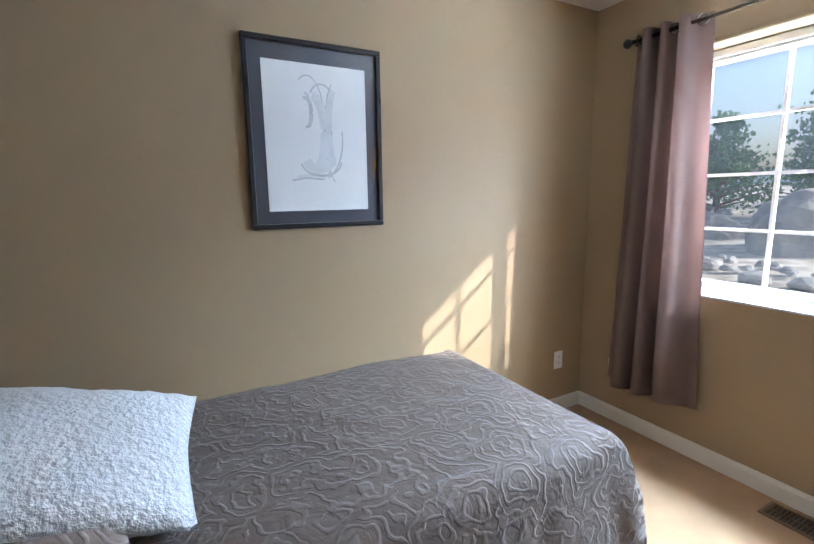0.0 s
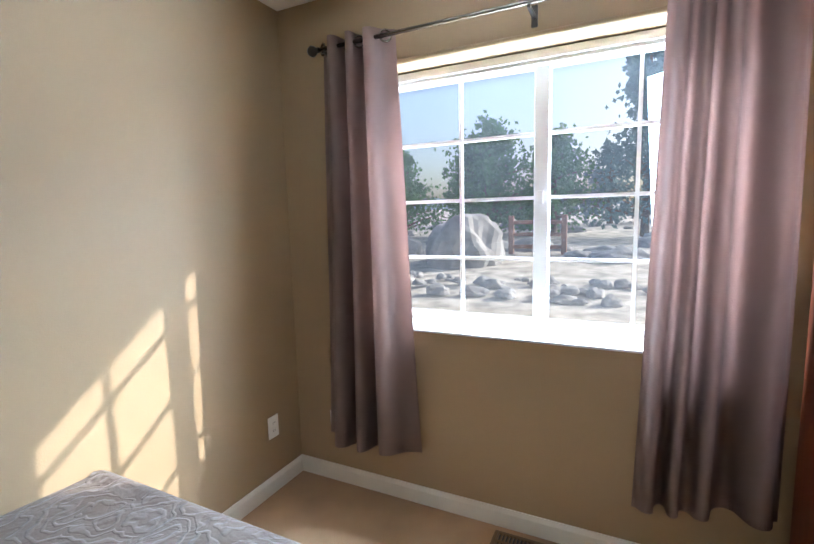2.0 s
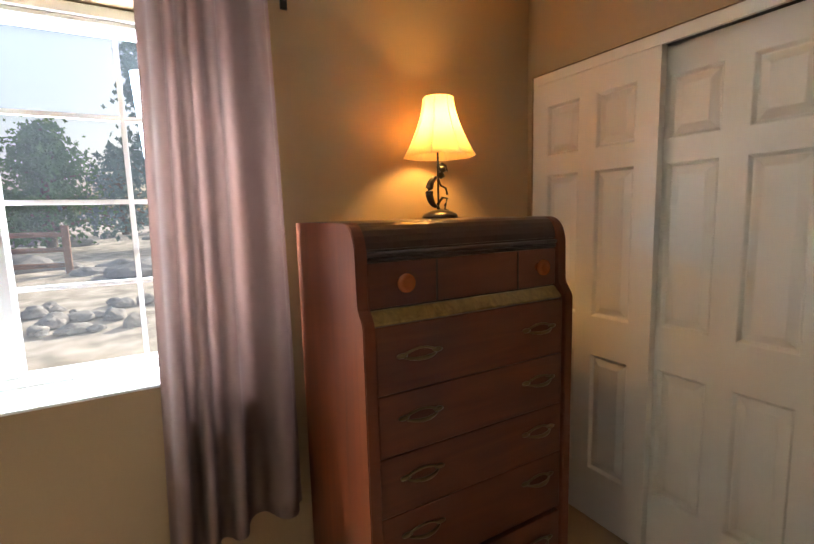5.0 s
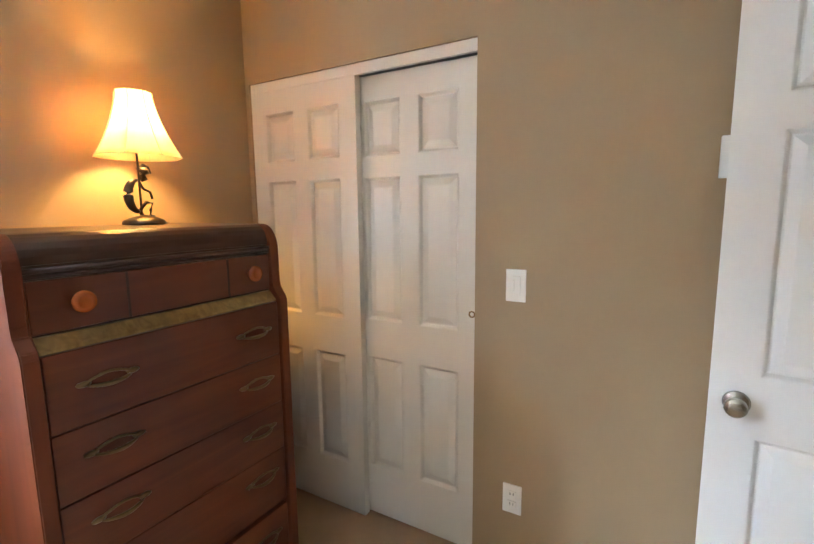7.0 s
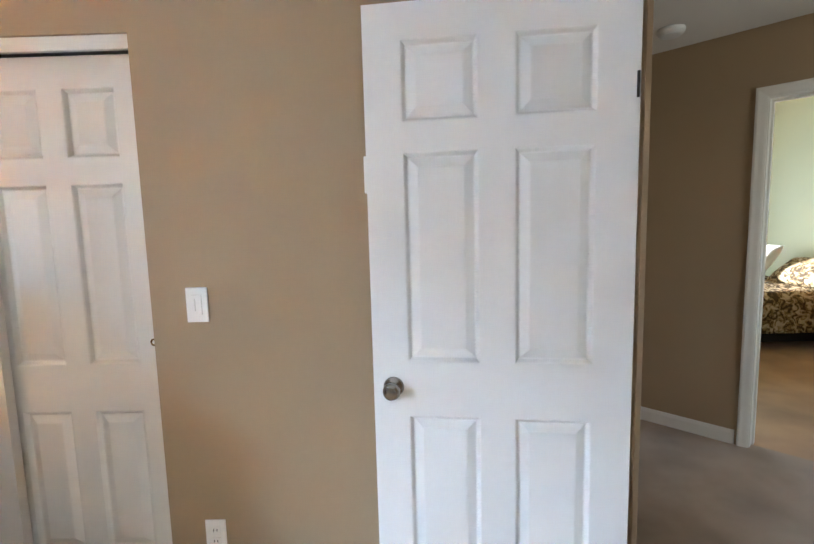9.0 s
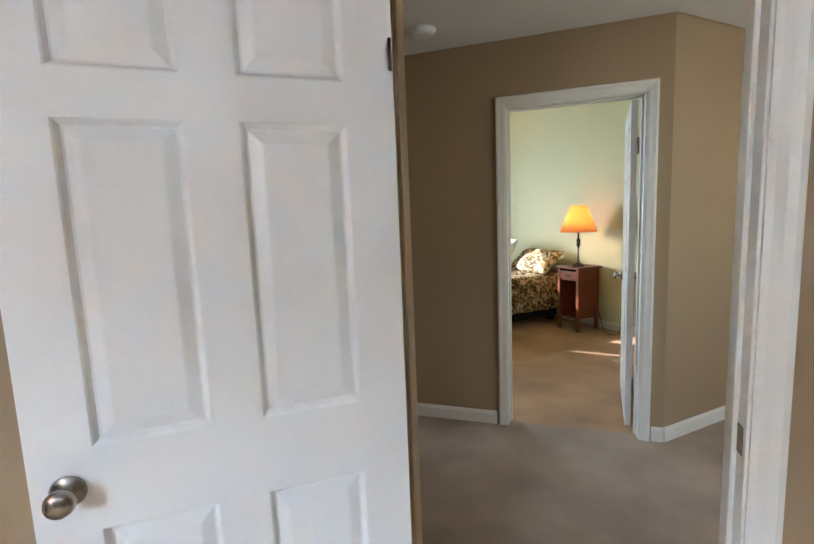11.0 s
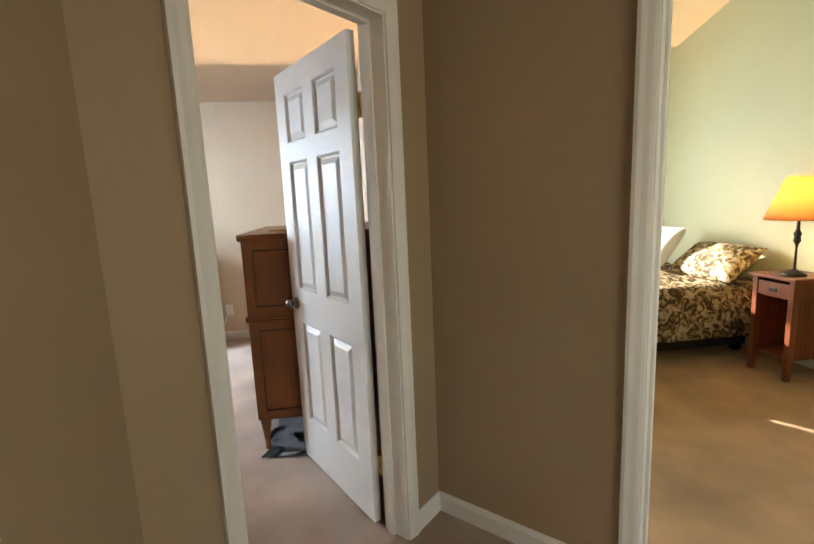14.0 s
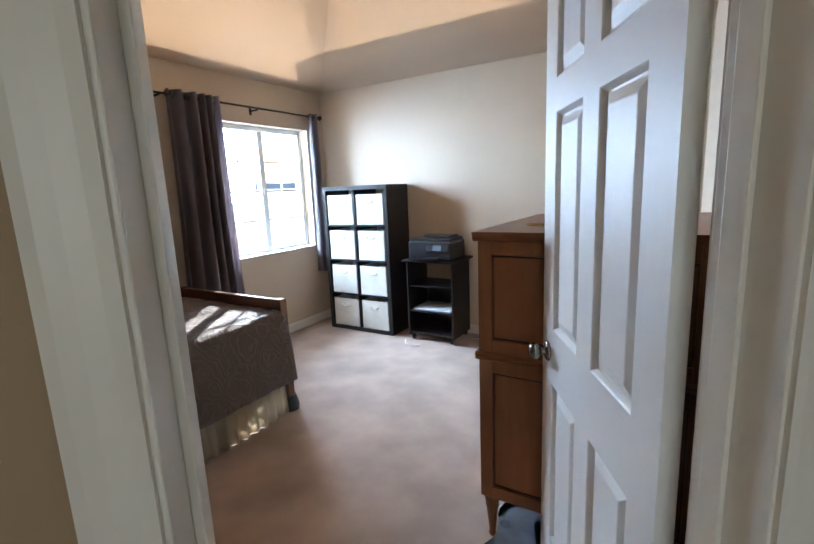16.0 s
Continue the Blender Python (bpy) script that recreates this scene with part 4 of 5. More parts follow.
solo("white_pillow", cushion(0.66, 0.60, 0.17, 4.0), PILLOW_W, "white crinkled square pillow lying on the bed", "pillow", pose(-0.09, 1.56, 0.735, 9, 14, -2), smooth=True)
solo("taupe_pillow", cushion(0.68, 0.50, 0.16, 7.0), PILLOW_T, "taupe quilted pillow under the white one", "pillow", pose(-0.28, 1.45, 0.635, 0, 0, 4), smooth=True)
part("headboard", boxes((-0.70, -0.655, 1.10, 2.11, 0.0, 1.0), bevel=0.02), BEDWOOD, bed)


# ---- dresser ----
dr = thing("tall_dresser", "red-brown waterfall dresser with brass pulls", "dresser")
FX, BX, DY0, DY1, DZ = 1.985, 2.49, -0.785, -0.01, 1.385


def side_profile(inset=0.0):
    pts = [(BX, 0.0), (FX - 0.045, 0.0), (FX - 0.045, 1.115), (FX - 0.040, 1.13), (FX - 0.012, 1.16), (FX - 0.008, 1.18), (FX - 0.008, 1.31)]
    pts += [(FX - 0.008 + 0.065 - 0.065 * math.cos(radians(a)), 1.31 + (DZ - 1.31) * math.sin(radians(a))) for a in range(15, 91, 15)]
    return pts + [(BX, DZ)]


part("side_panel", prism([(x, z) for x, z in side_profile()], 1, DY1 - 0.035, DY1, bevel=0.003), WALNUT_SIDE, dr, "glossy red-brown curved side panel")
part("side_panel", prism([(x, z) for x, z in side_profile()], 1, DY0, DY0 + 0.035, bevel=0.003), WALNUT_SIDE, dr, "glossy red-brown curved side panel")
top_prof = [(BX, 1.33), (FX + 0.004, 1.315)] + [(FX + 0.004 + 0.06 - 0.06 * math.cos(radians(a)), 1.315 + (DZ + 0.001 - 1.315) * math.sin(radians(a))) for a in range(15, 91, 15)] + [(BX, DZ + 0.001)]
part("top", prism(top_prof, 1, DY0 + 0.036, DY1 - 0.036), WALNUT_DARK, dr, "dark rounded waterfall top")
part("case", boxes((FX + 0.01, BX, DY0 + 0.036, DY1 - 0.036, 0.05, 1.314)), WALNUT_DARK, dr)
part("moulding", merge(tube([(FX + 0.002, DY0 + 0.036, 1.302), (FX + 0.002, DY1 - 0.036, 1.302)], 0.007, 8), tube([(FX + 0.004, DY0 + 0.036, 1.288), (FX + 0.004, DY1 - 0.036, 1.288)], 0.005, 8)), WALNUT_DARK, dr, smooth=True)
ya, yb = DY0 + 0.04, DY1 - 0.04
upper = part("drawer", boxes((FX - 0.001, FX + 0.028, ya, yb, 1.156, 1.280), bevel=0.003), WALNUT, dr)
for y in (-0.265, -0.575):
    part("divider", boxes((FX - 0.003, FX + 0.006, y - 0.003, y + 0.003, 1.158, 1.278)), WALNUT_DARK, upper)
for y in (-0.150, -0.662):
    kb = lathe([(0.0, 0.0), (0.012, 0.0), (0.012, 0.012), (0.024, 0.018), (0.027, 0.026), (0.025, 0.033), (0.016, 0.036), (0.014, 0.034), (0.0, 0.034)], 24, close=False)
    part("knob", turned(kb, pose(FX - 0.001, y, 1.222, 0, -90)), AMBER, upper, "round amber bakelite knob", smooth=True)
part("inlay_band", prism([(FX - 0.030, 1.116), (FX - 0.028, 1.122), (FX + 0.0, 1.150), (FX + 0.03, 1.153), (FX + 0.03, 1.116)], 1, ya, yb), INLAY, dr, "golden veneer inlay band")


def bail_pull(parent, y, z, x):
    pts = [(x - 0.006 - 0.016 * math.sin(math.pi * i / 12) ** 0.7, y - 0.05 + 0.1 * i / 12, z - 0.006 - 0.004 * math.sin(math.pi * i / 12)) for i in range(13)]
    top = [(x - 0.003 - 0.004 * math.sin(math.pi * i / 12), y - 0.052 + 0.104 * i / 12, z + 0.002 + 0.014 * math.sin(math.pi * i / 12)) for i in range(13)]
    ends = []
    for s in (-1, 1):
        ends.append(turned(lathe([(0.0, 0.0), (0.010, 0.0), (0.011, 0.004), (0.006, 0.008), (0.0, 0.009)], 12, sx=0.7, sy=1.6, close=False), pose(x, y + s * 0.057, z, 0, -90)))
    part("handle", merge(tube(pts, [0.003 + 0.003 * math.sin(math.pi * i / 12) for i in range(13)], 8), tube(top, 0.0035, 8), *ends), OLDBRASS, parent, "tarnished brass bail pull", smooth=True)


LX = FX - 0.034
for z0, z1 in ((0.925, 1.113), (0.747, 0.9225), (0.57, 0.7445), (0.362, 0.5675), (0.121, 0.345)):
    big = part("drawer", boxes((LX, LX + 0.06, ya, yb, z0, z1), bevel=0.003), WALNUT, dr)
    for y in (-0.182, -0.637):
        bail_pull(big, y, {0.925: 1.026, 0.747: 0.850, 0.57: 0.674, 0.362: 0.50, 0.121: 0.26}[z0], LX)
part("base_rail", boxes((LX - 0.004, LX + 0.06, ya, yb, 0.03, 0.118), bevel=0.006), WALNUT_DARK, dr)

# ---- table lamp on the dresser ----
LMX, LMY = 2.385, -0.55
lamp = thing("table_lamp", "lit lamp with cream bell shade and bronze figure base", "lamp", pose(LMX, LMY, DZ + 0.002))
part("base", lathe([(0.0, 0.0), (0.068, 0.0), (0.070, 0.006), (0.064, 0.016), (0.045, 0.024), (0.018, 0.032), (0.0, 0.034)], 32, close=False), DARKMETAL, lamp, smooth=True)
bent = [(0.0, 0.022 * math.sin(radians(a)) * 1.6 + 0.012, 0.10 - 0.055 * math.cos(radians(a))) for a in range(0, 181, 15)]
fig = merge(tube(bent, [0.006 + 0.010 * math.sin(math.pi * i / 12) for i in range(13)], 10),
            tube([(0, 0.0, 0.155), (0, -0.012, 0.165), (0, -0.018, 0.178), (0, -0.012, 0.19), (0, 0.0, 0.192)], [0.008, 0.015, 0.017, 0.014, 0.006], 10),
            tube([(0, 0.006, 0.15), (0, -0.006, 0.125), (0, -0.03, 0.115), (0, -0.036, 0.09)], 0.0045, 8),
            tube([(0, 0.012, 0.05), (0, -0.012, 0.078), (0, -0.036, 0.076), (0, -0.026, 0.05), (0, -0.024, 0.03), (0, -0.038, 0.028)], 0.0055, 8),
            tube([(0, 0.012, 0.05), (0, 0.004, 0.03)], 0.007, 8),
            *[tube([(0, 0.004 + 0.004 * k, 0.185 + 0.004 * k), (0, -0.012, 0.203 + 0.004 * k), (0, -0.032, 0.196 + 0.003 * k), (0, -0.038, 0.178)], 0.0022, 6) for k in range(3)])
part("figure", fig, DARKMETAL, lamp, "dark bronze hunched flute figure", smooth=True)
part("stem", tube([(0, 0.006, 0.03), (0, 0.006, 0.30)], 0.004, 8), DARKMETAL, lamp)


def shade_mesh(n, prof, scallop, dip):
    bm = bmesh.new()
    rings = []
    for q, (r, z) in enumerate(prof):
        ring = []
        for i in range(n * 6):
            a = 2 * math.pi * i / (n * 6)
            c = abs(math.sin(a * n / 2))
            ring.append(bm.verts.new((r * (1 - scallop * c) * math.cos(a), r * (1 - scallop * c) * math.sin(a), z - dip * c * (1 - q / (len(prof) - 1)))))
        rings.append(ring)
    for a, b in zip(rings, rings[1:]):
        for i in range(len(a)):
            bm.faces.new((a[i], a[(i + 1) % len(a)], b[(i + 1) % len(a)], b[i]))
    bmesh.ops.solidify(bm, geom=list(bm.faces), thickness=0.0015)
    return bm


bell = [(0.058 + (0.140 - 0.058) * (1 - v) ** 1.6, 0.232 + 0.218 * v) for v in [i / 12 for i in range(13)]]
part("shade", shade_mesh(8, bell, 0.06, 0.0), SHADE_A, lamp, "cream fabric bell shade, glowing", smooth=True)
for i in range(8):
    a = 2 * math.pi * i / 8
    part("rib", tube([((r + 0.001) * math.cos(a), (r + 0.001) * math.sin(a), z) for r, z in bell], 0.0018, 6), SKIRT, lamp)
part("bulb", lathe([(0.0, 0.0), (0.013, 0.0), (0.014, 0.02), (0.028, 0.05), (0.029, 0.07), (0.018, 0.09), (0.0, 0.096)], 18, close=False), BULB, lamp, smooth=True).location = (0, 0.0, 0.27)
ld = bpy.data.lights.new("lamp_glow", "POINT")
ld.energy, ld.color, ld.shadow_soft_size = LAMP_A, (1.0, 0.52, 0.14), 0.05
new("lamp_glow", ld).location = (LMX, LMY, DZ + 0.345)

# ---- guest room ----
ns = thing("nightstand", "cherry mission nightstand with a drawer", "nightstand", pose(-3.765, -3.91, 0.0))
ns.scale = (0.86, 0.86, 1.0)
part("top", boxes((-0.215, 0.215, -0.21, 0.21, 0.73, 0.752), bevel=0.004), CHERRY, ns)
for x in (-0.17, 0.17):
    for y in (-0.165, 0.165):
        part("leg", boxes((x - 0.022, x + 0.022, y - 0.022, y + 0.022, 0, 0.729), bevel=0.003), CHERRY, ns)
dw = part("drawer", boxes((0.15, 0.186, -0.142, 0.142, 0.60, 0.70), bevel=0.003), CHERRY, ns)
part("handle", boxes((0.186, 0.196, -0.035, 0.035, 0.635, 0.665), bevel=0.004), DARKMETAL, dw, "dark metal pull")
part("shelf", boxes((-0.15, 0.15, -0.143, 0.143, 0.585, 0.598)), CHERRY, ns)
part("shelf", boxes((-0.15, 0.17, -0.143, 0.143, 0.15, 0.168)), CHERRY, ns)
for s in (-1, 1):
    part("rail", boxes((-0.147, 0.147, s * 0.165 - 0.01, s * 0.165 + 0.01, 0.60, 0.72)), CHERRY, ns)
    for i in range(7):
        part("slat", boxes((-0.145 + 0.042 * i, -0.107 + 0.042 * i, s * 0.165 - 0.006, s * 0.165 + 0.006, 0.15, 0.60)), CHERRY, ns)
part("back", boxes((-0.186, -0.176, -0.143, 0.143, 0.15, 0.72)), CHERRY, ns)
gl = thing("table_lamp", "lit lamp with orange cone shade and dark stem", "lamp", pose(-3.72, -3.87, 0.754))
part("base", lathe([(0.0, 0.0), (0.075, 0.0), (0.075, 0.012), (0.045, 0.03), (0.016, 0.045), (0.0, 0.046)], 28, close=False), DARKMETAL, gl, smooth=True)
part("stem", lathe([(0.009, 0.04), (0.007, 0.2), (0.010, 0.22), (0.024, 0.25), (0.018, 0.275), (0.026, 0.30), (0.012, 0.325), (0.009, 0.39), (0.0, 0.40)], 16, close=False), DARKMETAL, gl, smooth=True)
part("shade", shade_mesh(14, [(0.205 - 0.115 * i / 8, 0.40 + 0.30 * i / 8) for i in range(9)], 0.01, 0.0), SHADE_B, gl, "orange pleated cone shade, glowing", smooth=True)
part("bulb", lathe([(0.0, 0.0), (0.013, 0.0), (0.028, 0.05), (0.018, 0.09), (0.0, 0.096)], 16, close=False), BULB, gl, smooth=True).location = (0, 0, 0.45)
ld2 = bpy.data.lights.new("guest_lamp_glow", "POINT")
ld2.energy, ld2.color, ld2.shadow_soft_size = LAMP_B, (1.0, 0.66, 0.26), 0.035
new("guest_lamp_glow", ld2).location = (-3.72, -3.87, 0.754 + 0.54)
gb = thing("guest_bed", "bed with dark frame in the guest room", "bed")
part("mattress", boxes((-3.95, -2.0, -5.75, -4.30, 0.28, 0.56), bevel=0.05), BLACKCLOTH, gb)
part("base", boxes((-3.9, -2.05, -5.7, -4.40, 0.06, 0.279)), BLACKCLOTH, gb)
for x in (-3.85, -2.1):
    for y in (-5.65, -4.45):
        part("leg", boxes((x - 0.03, x + 0.03, y - 0.03, y + 0.03, 0, 0.06)), BLACKPL, gb)
solo("quilt", draped(-3.97, -1.95, -5.80, -4.25, 0.62, 0.26, 0.3, 5.0, drop_y1=0.28, r=0.14, amp=0.05, wave=0.02, step=0.035), QUILT, "brown and cream leaf-print quilt", "quilt", smooth=True)
solo("guest_pillow", cushion(0.45, 0.66, 0.2, 2.0), QUILT, "leaf-print pillow propped against the wall", "pillow", pose(-3.74, -4.62, 0.76, 0, 35, 6), smooth=True)
solo("guest_pillow", cushion(0.45, 0.5, 0.18, 3.0), LINEN, "white pillow propped on the guest bed", "pillow", pose(-3.55, -5.1, 0.86, 0, 55, -6), smooth=True)
cord = [(-3.95, -3.80, 0.3), (-3.93, -3.70, 0.06), (-3.88, -3.62, 0.008), (-3.80, -3.50, 0.008), (-3.86, -3.42, 0.01), (-4.0, -3.42, 0.30)]
solo("power_cord", tube(cord, 0.004, 8), BLACKPL, "dark lamp cord lying on the carpet", "cable", smooth=True)

# ---- office ----
sh = thing("cube_shelf", "black-brown eight-cube shelf with cream fabric bins", "shelf", pose(2.118, -5.60, 0.0))
SW, SD, SH = 0.39, 0.385, 1.47
for r in ((-SW, -SW + 0.04, -SD, 0, 0, SH), (SW - 0.04, SW, -SD, 0, 0, SH)):
    part("side", boxes(r, bevel=0.001), BLACKBROWN, sh)
for r in ((-SW + 0.04, SW - 0.04, -SD, 0, 0, 0.04), (-SW + 0.04, SW - 0.04, -SD, 0, SH - 0.04, SH)):
    part("end_board", boxes(r, bevel=0.001), BLACKBROWN, sh)
part("upright", boxes((-0.009, 0.009, -SD, -0.001, 0.04, SH - 0.04)), BLACKBROWN, sh)
CH = (SH - 0.08 - 3 * 0.016) / 4
for k in range(1, 4):
    z = 0.04 + k * CH + (k - 1) * 0.016
    for a, b in ((-SW + 0.04, -0.009), (0.009, SW - 0.04)):
        part("shelf_board", boxes((a, b, -SD, -0.001, z, z + 0.016)), BLACKBROWN, sh)
for k in range(4):
    for s in (-1, 1):
        z = 0.041 + k * (CH + 0.016)
        c = s * (SW - 0.04 + 0.009) / 2
        bn = thing("fabric_bin", "cream fabric storage bin with a stitched handle", "storage bin", pose(2.118 + c, -5.60, z), group="bins in the cube shelf")
        bw = 0.155
        part("box", merge(boxes((-bw, bw, -0.35, -0.012, 0.0, 0.008)), boxes((-bw, bw, -0.018, -0.008, 0.0, 0.29), (-bw, -bw + 0.006, -0.35, -0.018, 0.0, 0.29), (bw - 0.006, bw, -0.35, -0.018, 0.0, 0.29), (-bw, bw, -0.35, -0.344, 0.0, 0.29))), BINCLOTH, bn)
        part("handle", tube([(-0.045, -0.007, 0.225), (-0.03, 0.002, 0.212), (0.0, 0.006, 0.207), (0.03, 0.002, 0.212), (0.045, -0.007, 0.225)], 0.007, 8), BINCLOTH, bn, smooth=True)
ct = thing("printer_cart", "black printer cart with open shelves", "cart", pose(1.30, -5.78, 0.0))
for r in ((-0.235, -0.22, -0.18, 0.20, 0.05, 0.755), (0.22, 0.235, -0.18, 0.20, 0.05, 0.755)):
    part("side", boxes(r, bevel=0.002), BLACKBROWN, ct)
part("top", boxes((-0.27, 0.27, -0.20, 0.22, 0.756, 0.774), bevel=0.003), BLACKBROWN, ct)
for z in (0.07, 0.28, 0.52):
    part("shelf", boxes((-0.219, 0.219, -0.18, 0.185, z, z + 0.015)), BLACKBROWN, ct)
part("back", boxes((-0.219, 0.219, -0.19, -0.181, 0.05, 0.5)), BLACKBROWN, ct)
for x in (-0.2, 0.2):
    for y in (-0.15, 0.16):
        part("caster", turned(lathe([(0.0, -0.012), (0.024, -0.012), (0.025, 0.0), (0.024, 0.012), (0.0, 0.012)], 16, close=False), pose(x, y, 0.025, 0, 90)), BLACKPL, ct, smooth=True)
solo("paper_stack", boxes((-0.19, 0.19, -0.12, 0.17, 0.0, 0.018), bevel=0.003), PAPER, "white stack of paper on the cart shelf", "paper", pose(1.30, -5.78, 0.295))
pr = thing("printer", "black inkjet printer with a small display", "printer", pose(1.29, -5.74, 0.775))
part("body", boxes((-0.215, 0.215, -0.16, 0.16, 0.0, 0.175), bevel=0.018), BLACKPL, pr)
part("lid", boxes((-0.20, 0.20, -0.15, 0.13, 0.176, 0.195), bevel=0.008), BLACKPL, pr)
part("feeder", boxes((-0.16, 0.12, -0.13, 0.03, 0.196, 0.215), bevel=0.008), BLACKPL, pr)
part("control_panel", turned(boxes((-0.19, 0.02, -0.008, 0.008, -0.032, 0.032), bevel=0.004), pose(0, 0.162, 0.115, 20)), BLACKPL, pr)
part("display", turned(boxes((-0.13, -0.045, 0.009, 0.012, -0.024, 0.024)), pose(0, 0.162, 0.115, 20)), SCREEN, pr, "small grey display")
part("paper_tray", boxes((-0.12, 0.14, 0.161, 0.21, 0.012, 0.032), bevel=0.004), BLACKPL, pr)
solo("printer_cable", tube([(1.56, -5.55, 0.006), (1.50, -5.45, 0.006), (1.40, -5.42, 0.006), (1.36, -5.47, 0.006)], 0.005, 8), PLASTIC, "white cable lying before the cart", "cable", smooth=True)
solo("wall_cable", tube([(0.76, -5.99, 0.30), (0.84, -5.93, 0.10), (0.92, -5.9, 0.02), (0.84, -5.86, 0.008), (0.98, -5.82, 0.008)], 0.005, 8), PLASTIC, "white cable from the office outlet", "cable", smooth=True)

cb = thing("tall_cabinet", "honey-brown two-part cabinet on turned legs", "cabinet", pose(0.012, -3.585, 0.0))
CX0, CY0 = -0.735, -0.92


def framed_side(z0, z1, name):
    body = part(name, boxes((CX0, 0.0, CY0, -0.012, z0, z1)), MAPLE, cb)
    for r in ((CX0, CX0 + 0.05, -0.012, 0.0, z0, z1), (-0.05, 0.0, -0.012, 0.0, z0, z1), (CX0 + 0.05, -0.05, -0.012, 0.0, z0, z0 + 0.05), (CX0 + 0.05, -0.05, -0.012, 0.0, z1 - 0.05, z1)):
        part("stile", boxes(r, bevel=0.002), MAPLE, body)
    part("bead", merge(tube([(CX0 + 0.055, -0.010, z0 + 0.055), (-0.055, -0.010, z0 + 0.055), (-0.055, -0.010, z1 - 0.055), (CX0 + 0.055, -0.010, z1 - 0.055)], 0.004, 6, closed=True)), WALNUT_DARK, body)


framed_side(0.195, 0.775, "lower_case")
framed_side(0.805, 1.225, "upper_case")
part("waist_moulding", prism([(0.004, 0.775), (0.012, 0.782), (0.006, 0.788), (0.014, 0.797), (0.004, 0.805), (CY0, 0.805), (CY0, 0.775)], 0, CX0 - 0.008, 0.012), MAPLE, cb)
part("cornice", prism([(0.0, 1.225), (0.008, 1.232), (0.014, 1.243), (0.018, 1.26), (CY0, 1.26), (CY0, 1.225)], 0, CX0 - 0.012, 0.016), MAPLE, cb)
for x in (CX0 + 0.035, -0.035):
    for y in (CY0 + 0.035, -0.035):
        part("leg", turned(lathe([(0.0, 0.0), (0.012, 0.0), (0.016, 0.01), (0.012, 0.02), (0.024, 0.13), (0.028, 0.145), (0.022, 0.152), (0.03, 0.165), (0.03, 0.195), (0.0, 0.195)], 18, close=False), pose(x, y, 0)), MAPLE, cb, smooth=True)
solo("brass_ring", tube([(0.03 * math.cos(2 * math.pi * i / 24), 0.07 * math.sin(2 * math.pi * i / 24), 0) for i in range(24)], 0.003, 6, closed=True), BRASS, "oval metal ring lying on the cabinet", "ring", pose(-0.17, -3.80, 1.265, 0, 0, 70), smooth=True)
bm = bmesh.new()
gg = [[bm.verts.new((-0.52 + 0.5 * i / 16 + 0.02 * math.sin(j), -4.4 + 0.9 * j / 20, 0.008 + 0.009 * max(0, noise.noise(Vector((i * 0.35, j * 0.35, 1.0)))))) for j in range(21)] for i in range(17)]
for i in range(16):
    for j in range(20):
        bm.faces.new((gg[i][j], gg[i + 1][j], gg[i + 1][j + 1], gg[i][j + 1]))
bmesh.ops.solidify(bm, geom=list(bm.faces), thickness=0.004)
solo("plastic_sheet", bm, GREYSHEET, "crumpled grey plastic sheet under the cabinet", "plastic sheet", smooth=True)

db = thing("daybed", "brown wooden daybed frame beside the office window", "daybed")
for y in (-4.05, -2.10):
    for x in (1.565, 2.60):
        part("post", boxes((x - 0.028, x + 0.028, y - 0.028, y + 0.028, 0.0, 0.76), bevel=0.006), BEDWOOD, db)
        part("bed_shoe", lathe([(0.0, 0.0), (0.06, 0.0), (0.062, 0.03), (0.045, 0.10), (0.0, 0.101)], 18, close=False), BLACKPL, db, "black rubber bed riser").location = (x, y, 0.0)
    part("end_rail", boxes((1.594, 2.571, y - 0.018, y + 0.018, 0.69, 0.755), bevel=0.006), BEDWOOD, db)
    part("end_panel", boxes((1.594, 2.571, y - 0.010, y + 0.010, 0.30, 0.689)), BEDWOOD, db)
part("back_rail", boxes((2.58, 2.62, -4.02, -2.13, 0.30, 0.98), bevel=0.01), BEDWOOD, db)
part("mattress", boxes((1.60, 2.56, -4.00, -2.14, 0.30, 0.655), bevel=0.05), LINEN, db)
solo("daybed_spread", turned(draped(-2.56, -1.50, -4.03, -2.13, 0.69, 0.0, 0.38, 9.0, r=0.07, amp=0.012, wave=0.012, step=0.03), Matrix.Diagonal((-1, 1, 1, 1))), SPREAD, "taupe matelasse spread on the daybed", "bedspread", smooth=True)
bm = bmesh.new()
gg = [[bm.verts.new((1.555 + 0.018 * math.sin(18 * i / 10) - 0.03 * (1 - j / 6), -4.0 + 1.86 * i / 90, 0.004 + 0.33 * j / 6)) for j in range(7)] for i in range(91)]
for i in range(90):
    for j in range(6):
        bm.faces.new((gg[i][j], gg[i + 1][j], gg[i + 1][j + 1], gg[i][j + 1]))
bmesh.ops.solidify(bm, geom=list(bm.faces), thickness=0.003)
solo("bed_skirt", bm, SKIRT, "cream gathered bed skirt under the daybed", "bed skirt", smooth=True)

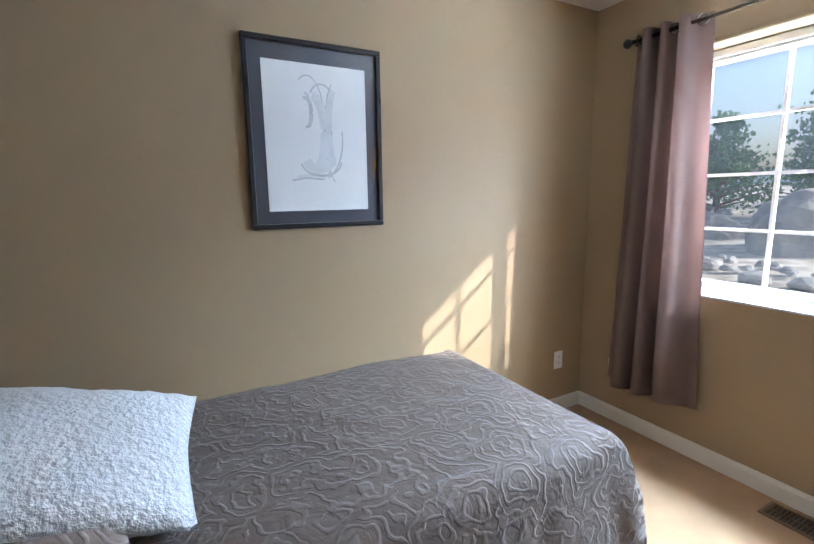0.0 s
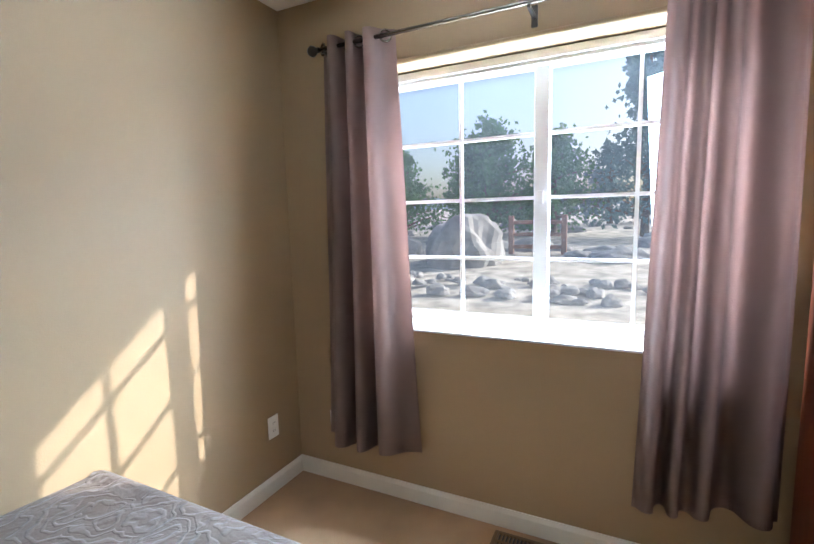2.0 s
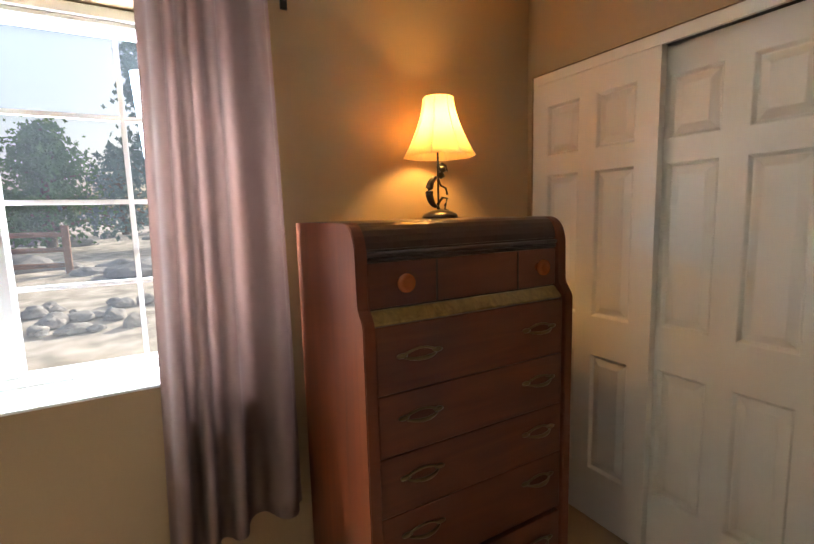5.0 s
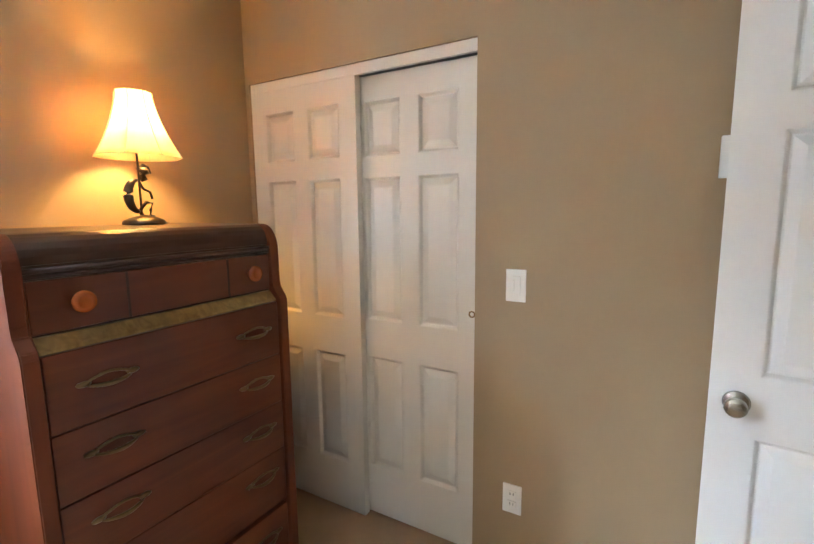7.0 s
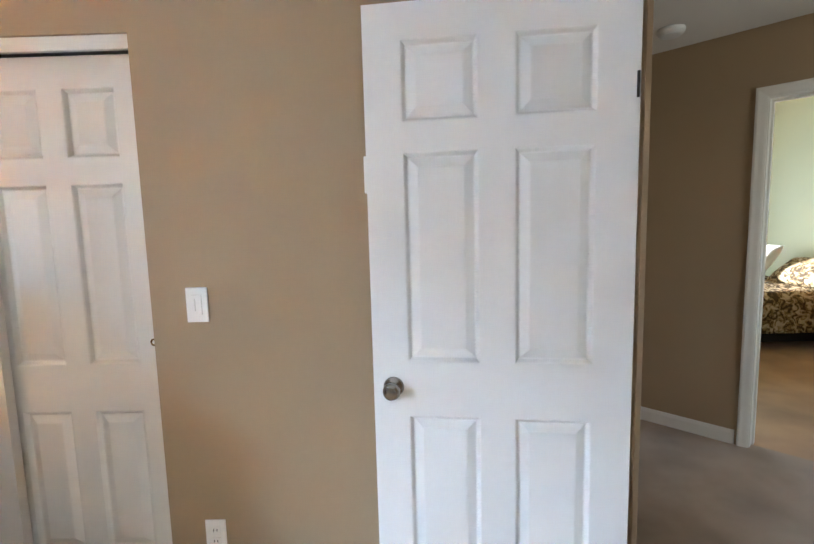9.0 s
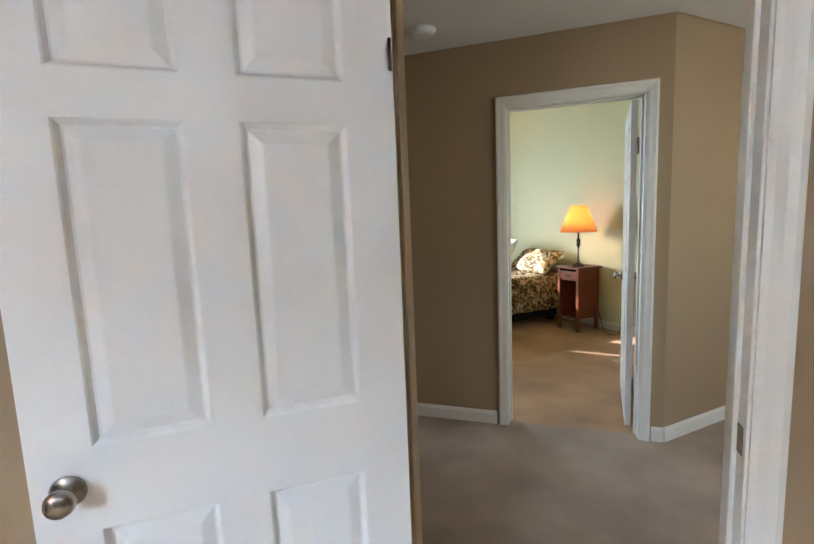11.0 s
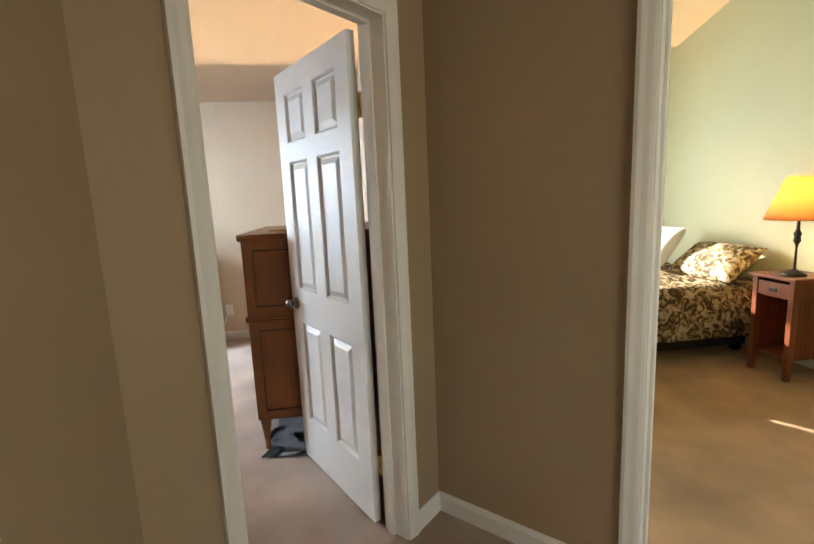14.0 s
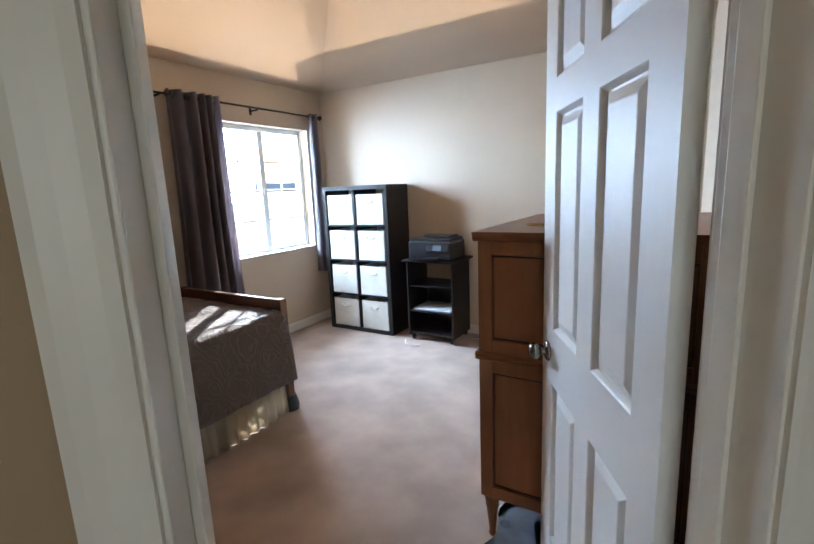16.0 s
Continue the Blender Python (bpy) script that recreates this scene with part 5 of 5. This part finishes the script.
# ---- outdoors ----
bm = bmesh.new()
gn = 120
ext = [-1.0 + 2.0 * i / gn for i in range(gn + 1)]
gg = []
for a in ext:
    col = []
    for b in ext:
        x, y = 8 + math.copysign(abs(a) ** 3, a) * 1500, math.copysign(abs(b) ** 3, b) * 1500
        far = math.hypot(x - 8, y)
        col.append(bm.verts.new((x, y, -0.12 + (0.15 * noise.noise(Vector((x * 0.15, y * 0.15, 0))) * min(1, far / 6) if 3 < x < 60 and abs(y) < 50 else 0.0) - (0.25 if x < 3 else 0))))
    gg.append(col)
for i in range(gn):
    for j in range(gn):
        bm.faces.new((gg[i][j], gg[i + 1][j], gg[i + 1][j + 1], gg[i][j + 1]))
YARD_SLOPE = 0.045
for v in bm.verts:
    v.co.z += YARD_SLOPE * min(55.0, max(0.0, v.co.x - 5.0))
solo("ground", bm, EARTH, "pale dry gravelly yard outside", "ground", smooth=True, kind="structure")


def lie(x):
    """Height of the rising yard at x."""
    return YARD_SLOPE * min(55.0, max(0.0, x - 5.0))


def boulder(x, y, r, sx, sz, seed, z=-0.1, label="grey granite boulder in the yard"):
    b = bmesh.new()
    bmesh.ops.create_icosphere(b, subdivisions=4 if r > 0.6 else 3, radius=1.0)
    for v in b.verts:
        p = v.co.copy()
        k = 1 + 0.35 * noise.noise(p * 1.1 + Vector((seed, 0, 0))) + 0.14 * noise.noise(p * 3 + Vector((0, seed, 0))) + 0.05 * noise.noise(p * 8 + Vector((seed, seed, 0)))
        v.co = Vector((p.x * r * k, p.y * r * sx * k, max(-0.3, p.z) * r * sz * k))
    solo("boulder", b, ROCK, label, "boulder", pose(x, y, z + lie(x)), group="yard rocks")


boulder(12.0, 4.35, 1.0, 0.95, 1.2, 6.3)
boulder(13.0, 7.2, 0.7, 1.6, 0.9, 2.5)
rr = random.Random(5)
for i in range(90):
    boulder(rr.uniform(7.9, 9.6), rr.uniform(-3.5, 5.0), rr.uniform(0.05, 0.18), rr.uniform(0.9, 1.5), rr.uniform(0.6, 0.9), i * 1.7, label="small rock in a row along the yard")
for i in range(70):
    boulder(rr.uniform(12, 24), rr.uniform(-10, 12), rr.uniform(0.2, 0.55), rr.uniform(0.9, 1.6), rr.uniform(0.5, 0.9), i * 2.3 + 9, label="rock in the far yard")


def tree(x, y, h, r, material, seed, trunk=0.16, low=0.12, n=900, cone=1.0, label="green juniper tree in the yard"):
    ob = thing("tree", label, "tree", pose(x, y, -0.15 + lie(x)))
    rnd = random.Random(seed)
    limbs = [tube([(0, 0, 0), (0.05 * h * 0.1, 0, h * 0.4), (0, 0, h * 0.95)], [trunk, trunk * 0.7, trunk * 0.15], 10)]
    tips = []
    for k in range(54):
        z = h * (low + (0.95 - low) * rnd.random())
        v = (z / h - low) / (1 - low)
        rad = r * (1 - v) ** cone * rnd.uniform(0.65, 1.1) + 0.15
        a = rnd.uniform(0, 6.28)
        tip = Vector((rad * math.cos(a), rad * math.sin(a), z + 0.1 * rad))
        limbs.append(tube([(0, 0, z - 0.2 * rad), tip * 0.5 + Vector((0, 0, (z - 0.15 * rad) * 0.5)), tip], [trunk * 0.35, trunk * 0.2, 0.01], 5))
        tips.append((Vector((0, 0, z - 0.1 * rad)), tip, rad))
    part("trunk", merge(*limbs), BARK, ob)
    b = bmesh.new()
    for k in range(n * 4):
        base, tip, rad = rnd.choice(tips)
        c = base.lerp(tip, rnd.uniform(0.35, 1.08)) + Vector([rnd.gauss(0, 0.16 * rad + 0.08) for _ in range(3)])
        s = rnd.uniform(0.05, 0.13) * (0.5 + 0.12 * h)
        q = Euler((rnd.uniform(0, 6), rnd.uniform(0, 6), rnd.uniform(0, 6))).to_matrix()
        for t in range(3):
            e1, e2 = q @ Vector((s, 0, 0)), q @ Vector((0, s * 0.45, 0.2 * s))
            q = q @ Euler((1.1, 0.7, 0.9)).to_matrix()
            b.faces.new([b.verts.new(c - e1), b.verts.new(c - e2 * 0.9), b.verts.new(c + e1 * 0.9), b.verts.new(c + e2)])
    part("crown", b, material, ob)


tree(19.0, 5.8, 4.8, 2.0, NEEDLE, 1, n=1500, cone=0.7)
tree(20.0, 3.3, 4.3, 1.9, NEEDLE, 7, n=1200, cone=0.8)
tree(20.0, 10.3, 3.9, 2.0, NEEDLE, 2)
tree(19.0, 0.0, 8.2, 2.0, NEEDLE2, 3, n=800, label="tall blue-green pine in the yard")
tree(26.0, 1.4, 4.0, 2.2, NEEDLE2, 4, n=600, label="blue-green pine further off")
tree(26.0, 8.5, 3.6, 2.4, NEEDLE, 5, n=600, label="low juniper further off")
tree(30.0, -6.0, 5.0, 2.6, NEEDLE2, 6, n=600, label="blue-green pine further off")
fence = thing("rail_fence", "weathered reddish split-rail fence", "fence")
for y in (2.07, 3.5):
    part("post", boxes((13.39, 13.53, y - 0.07, y + 0.07, 0.05, 1.36), bevel=0.012), FENCEWOOD, fence)
for z in (0.48, 0.82, 1.16):
    part("rail", tube([(13.46, 2.07, z), (13.46, 2.8, z + 0.015), (13.46, 3.5, z + 0.01)], [0.05, 0.06, 0.05], 8), FENCEWOOD, fence)
pole = thing("utility_pole", "dark wooden utility pole beyond the yard", "utility pole", pose(20, -2.1, 0.4))
part("pole", tube([(0, 0, 0), (0, 0, 8)], [0.13, 0.10], 10), BARK, pole)
part("crossarm", boxes((-0.06, 0.06, -1.0, 1.0, 6.6, 6.72)), BARK, pole)
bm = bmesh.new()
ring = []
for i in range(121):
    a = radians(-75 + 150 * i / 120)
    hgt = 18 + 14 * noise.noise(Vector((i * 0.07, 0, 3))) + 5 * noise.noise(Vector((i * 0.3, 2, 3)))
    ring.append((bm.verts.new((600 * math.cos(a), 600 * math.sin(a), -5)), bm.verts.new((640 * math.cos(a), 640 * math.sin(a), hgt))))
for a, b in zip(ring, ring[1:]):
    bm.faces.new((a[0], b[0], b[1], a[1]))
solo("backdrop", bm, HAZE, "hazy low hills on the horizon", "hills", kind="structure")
eave = solo("roof_eave", boxes((2.85, 3.50, -6.8, 3.0, 2.42, 2.54)), STUCCO, "roof eave outside over the windows", "roof", kind="structure")
slab("roof", [(3.4, 3.0), (-5, 3.0), (-5, -6.9), (3.4, -6.9)], 4.35, 0.1, STUCCO, "plain roof over the house", "roof")
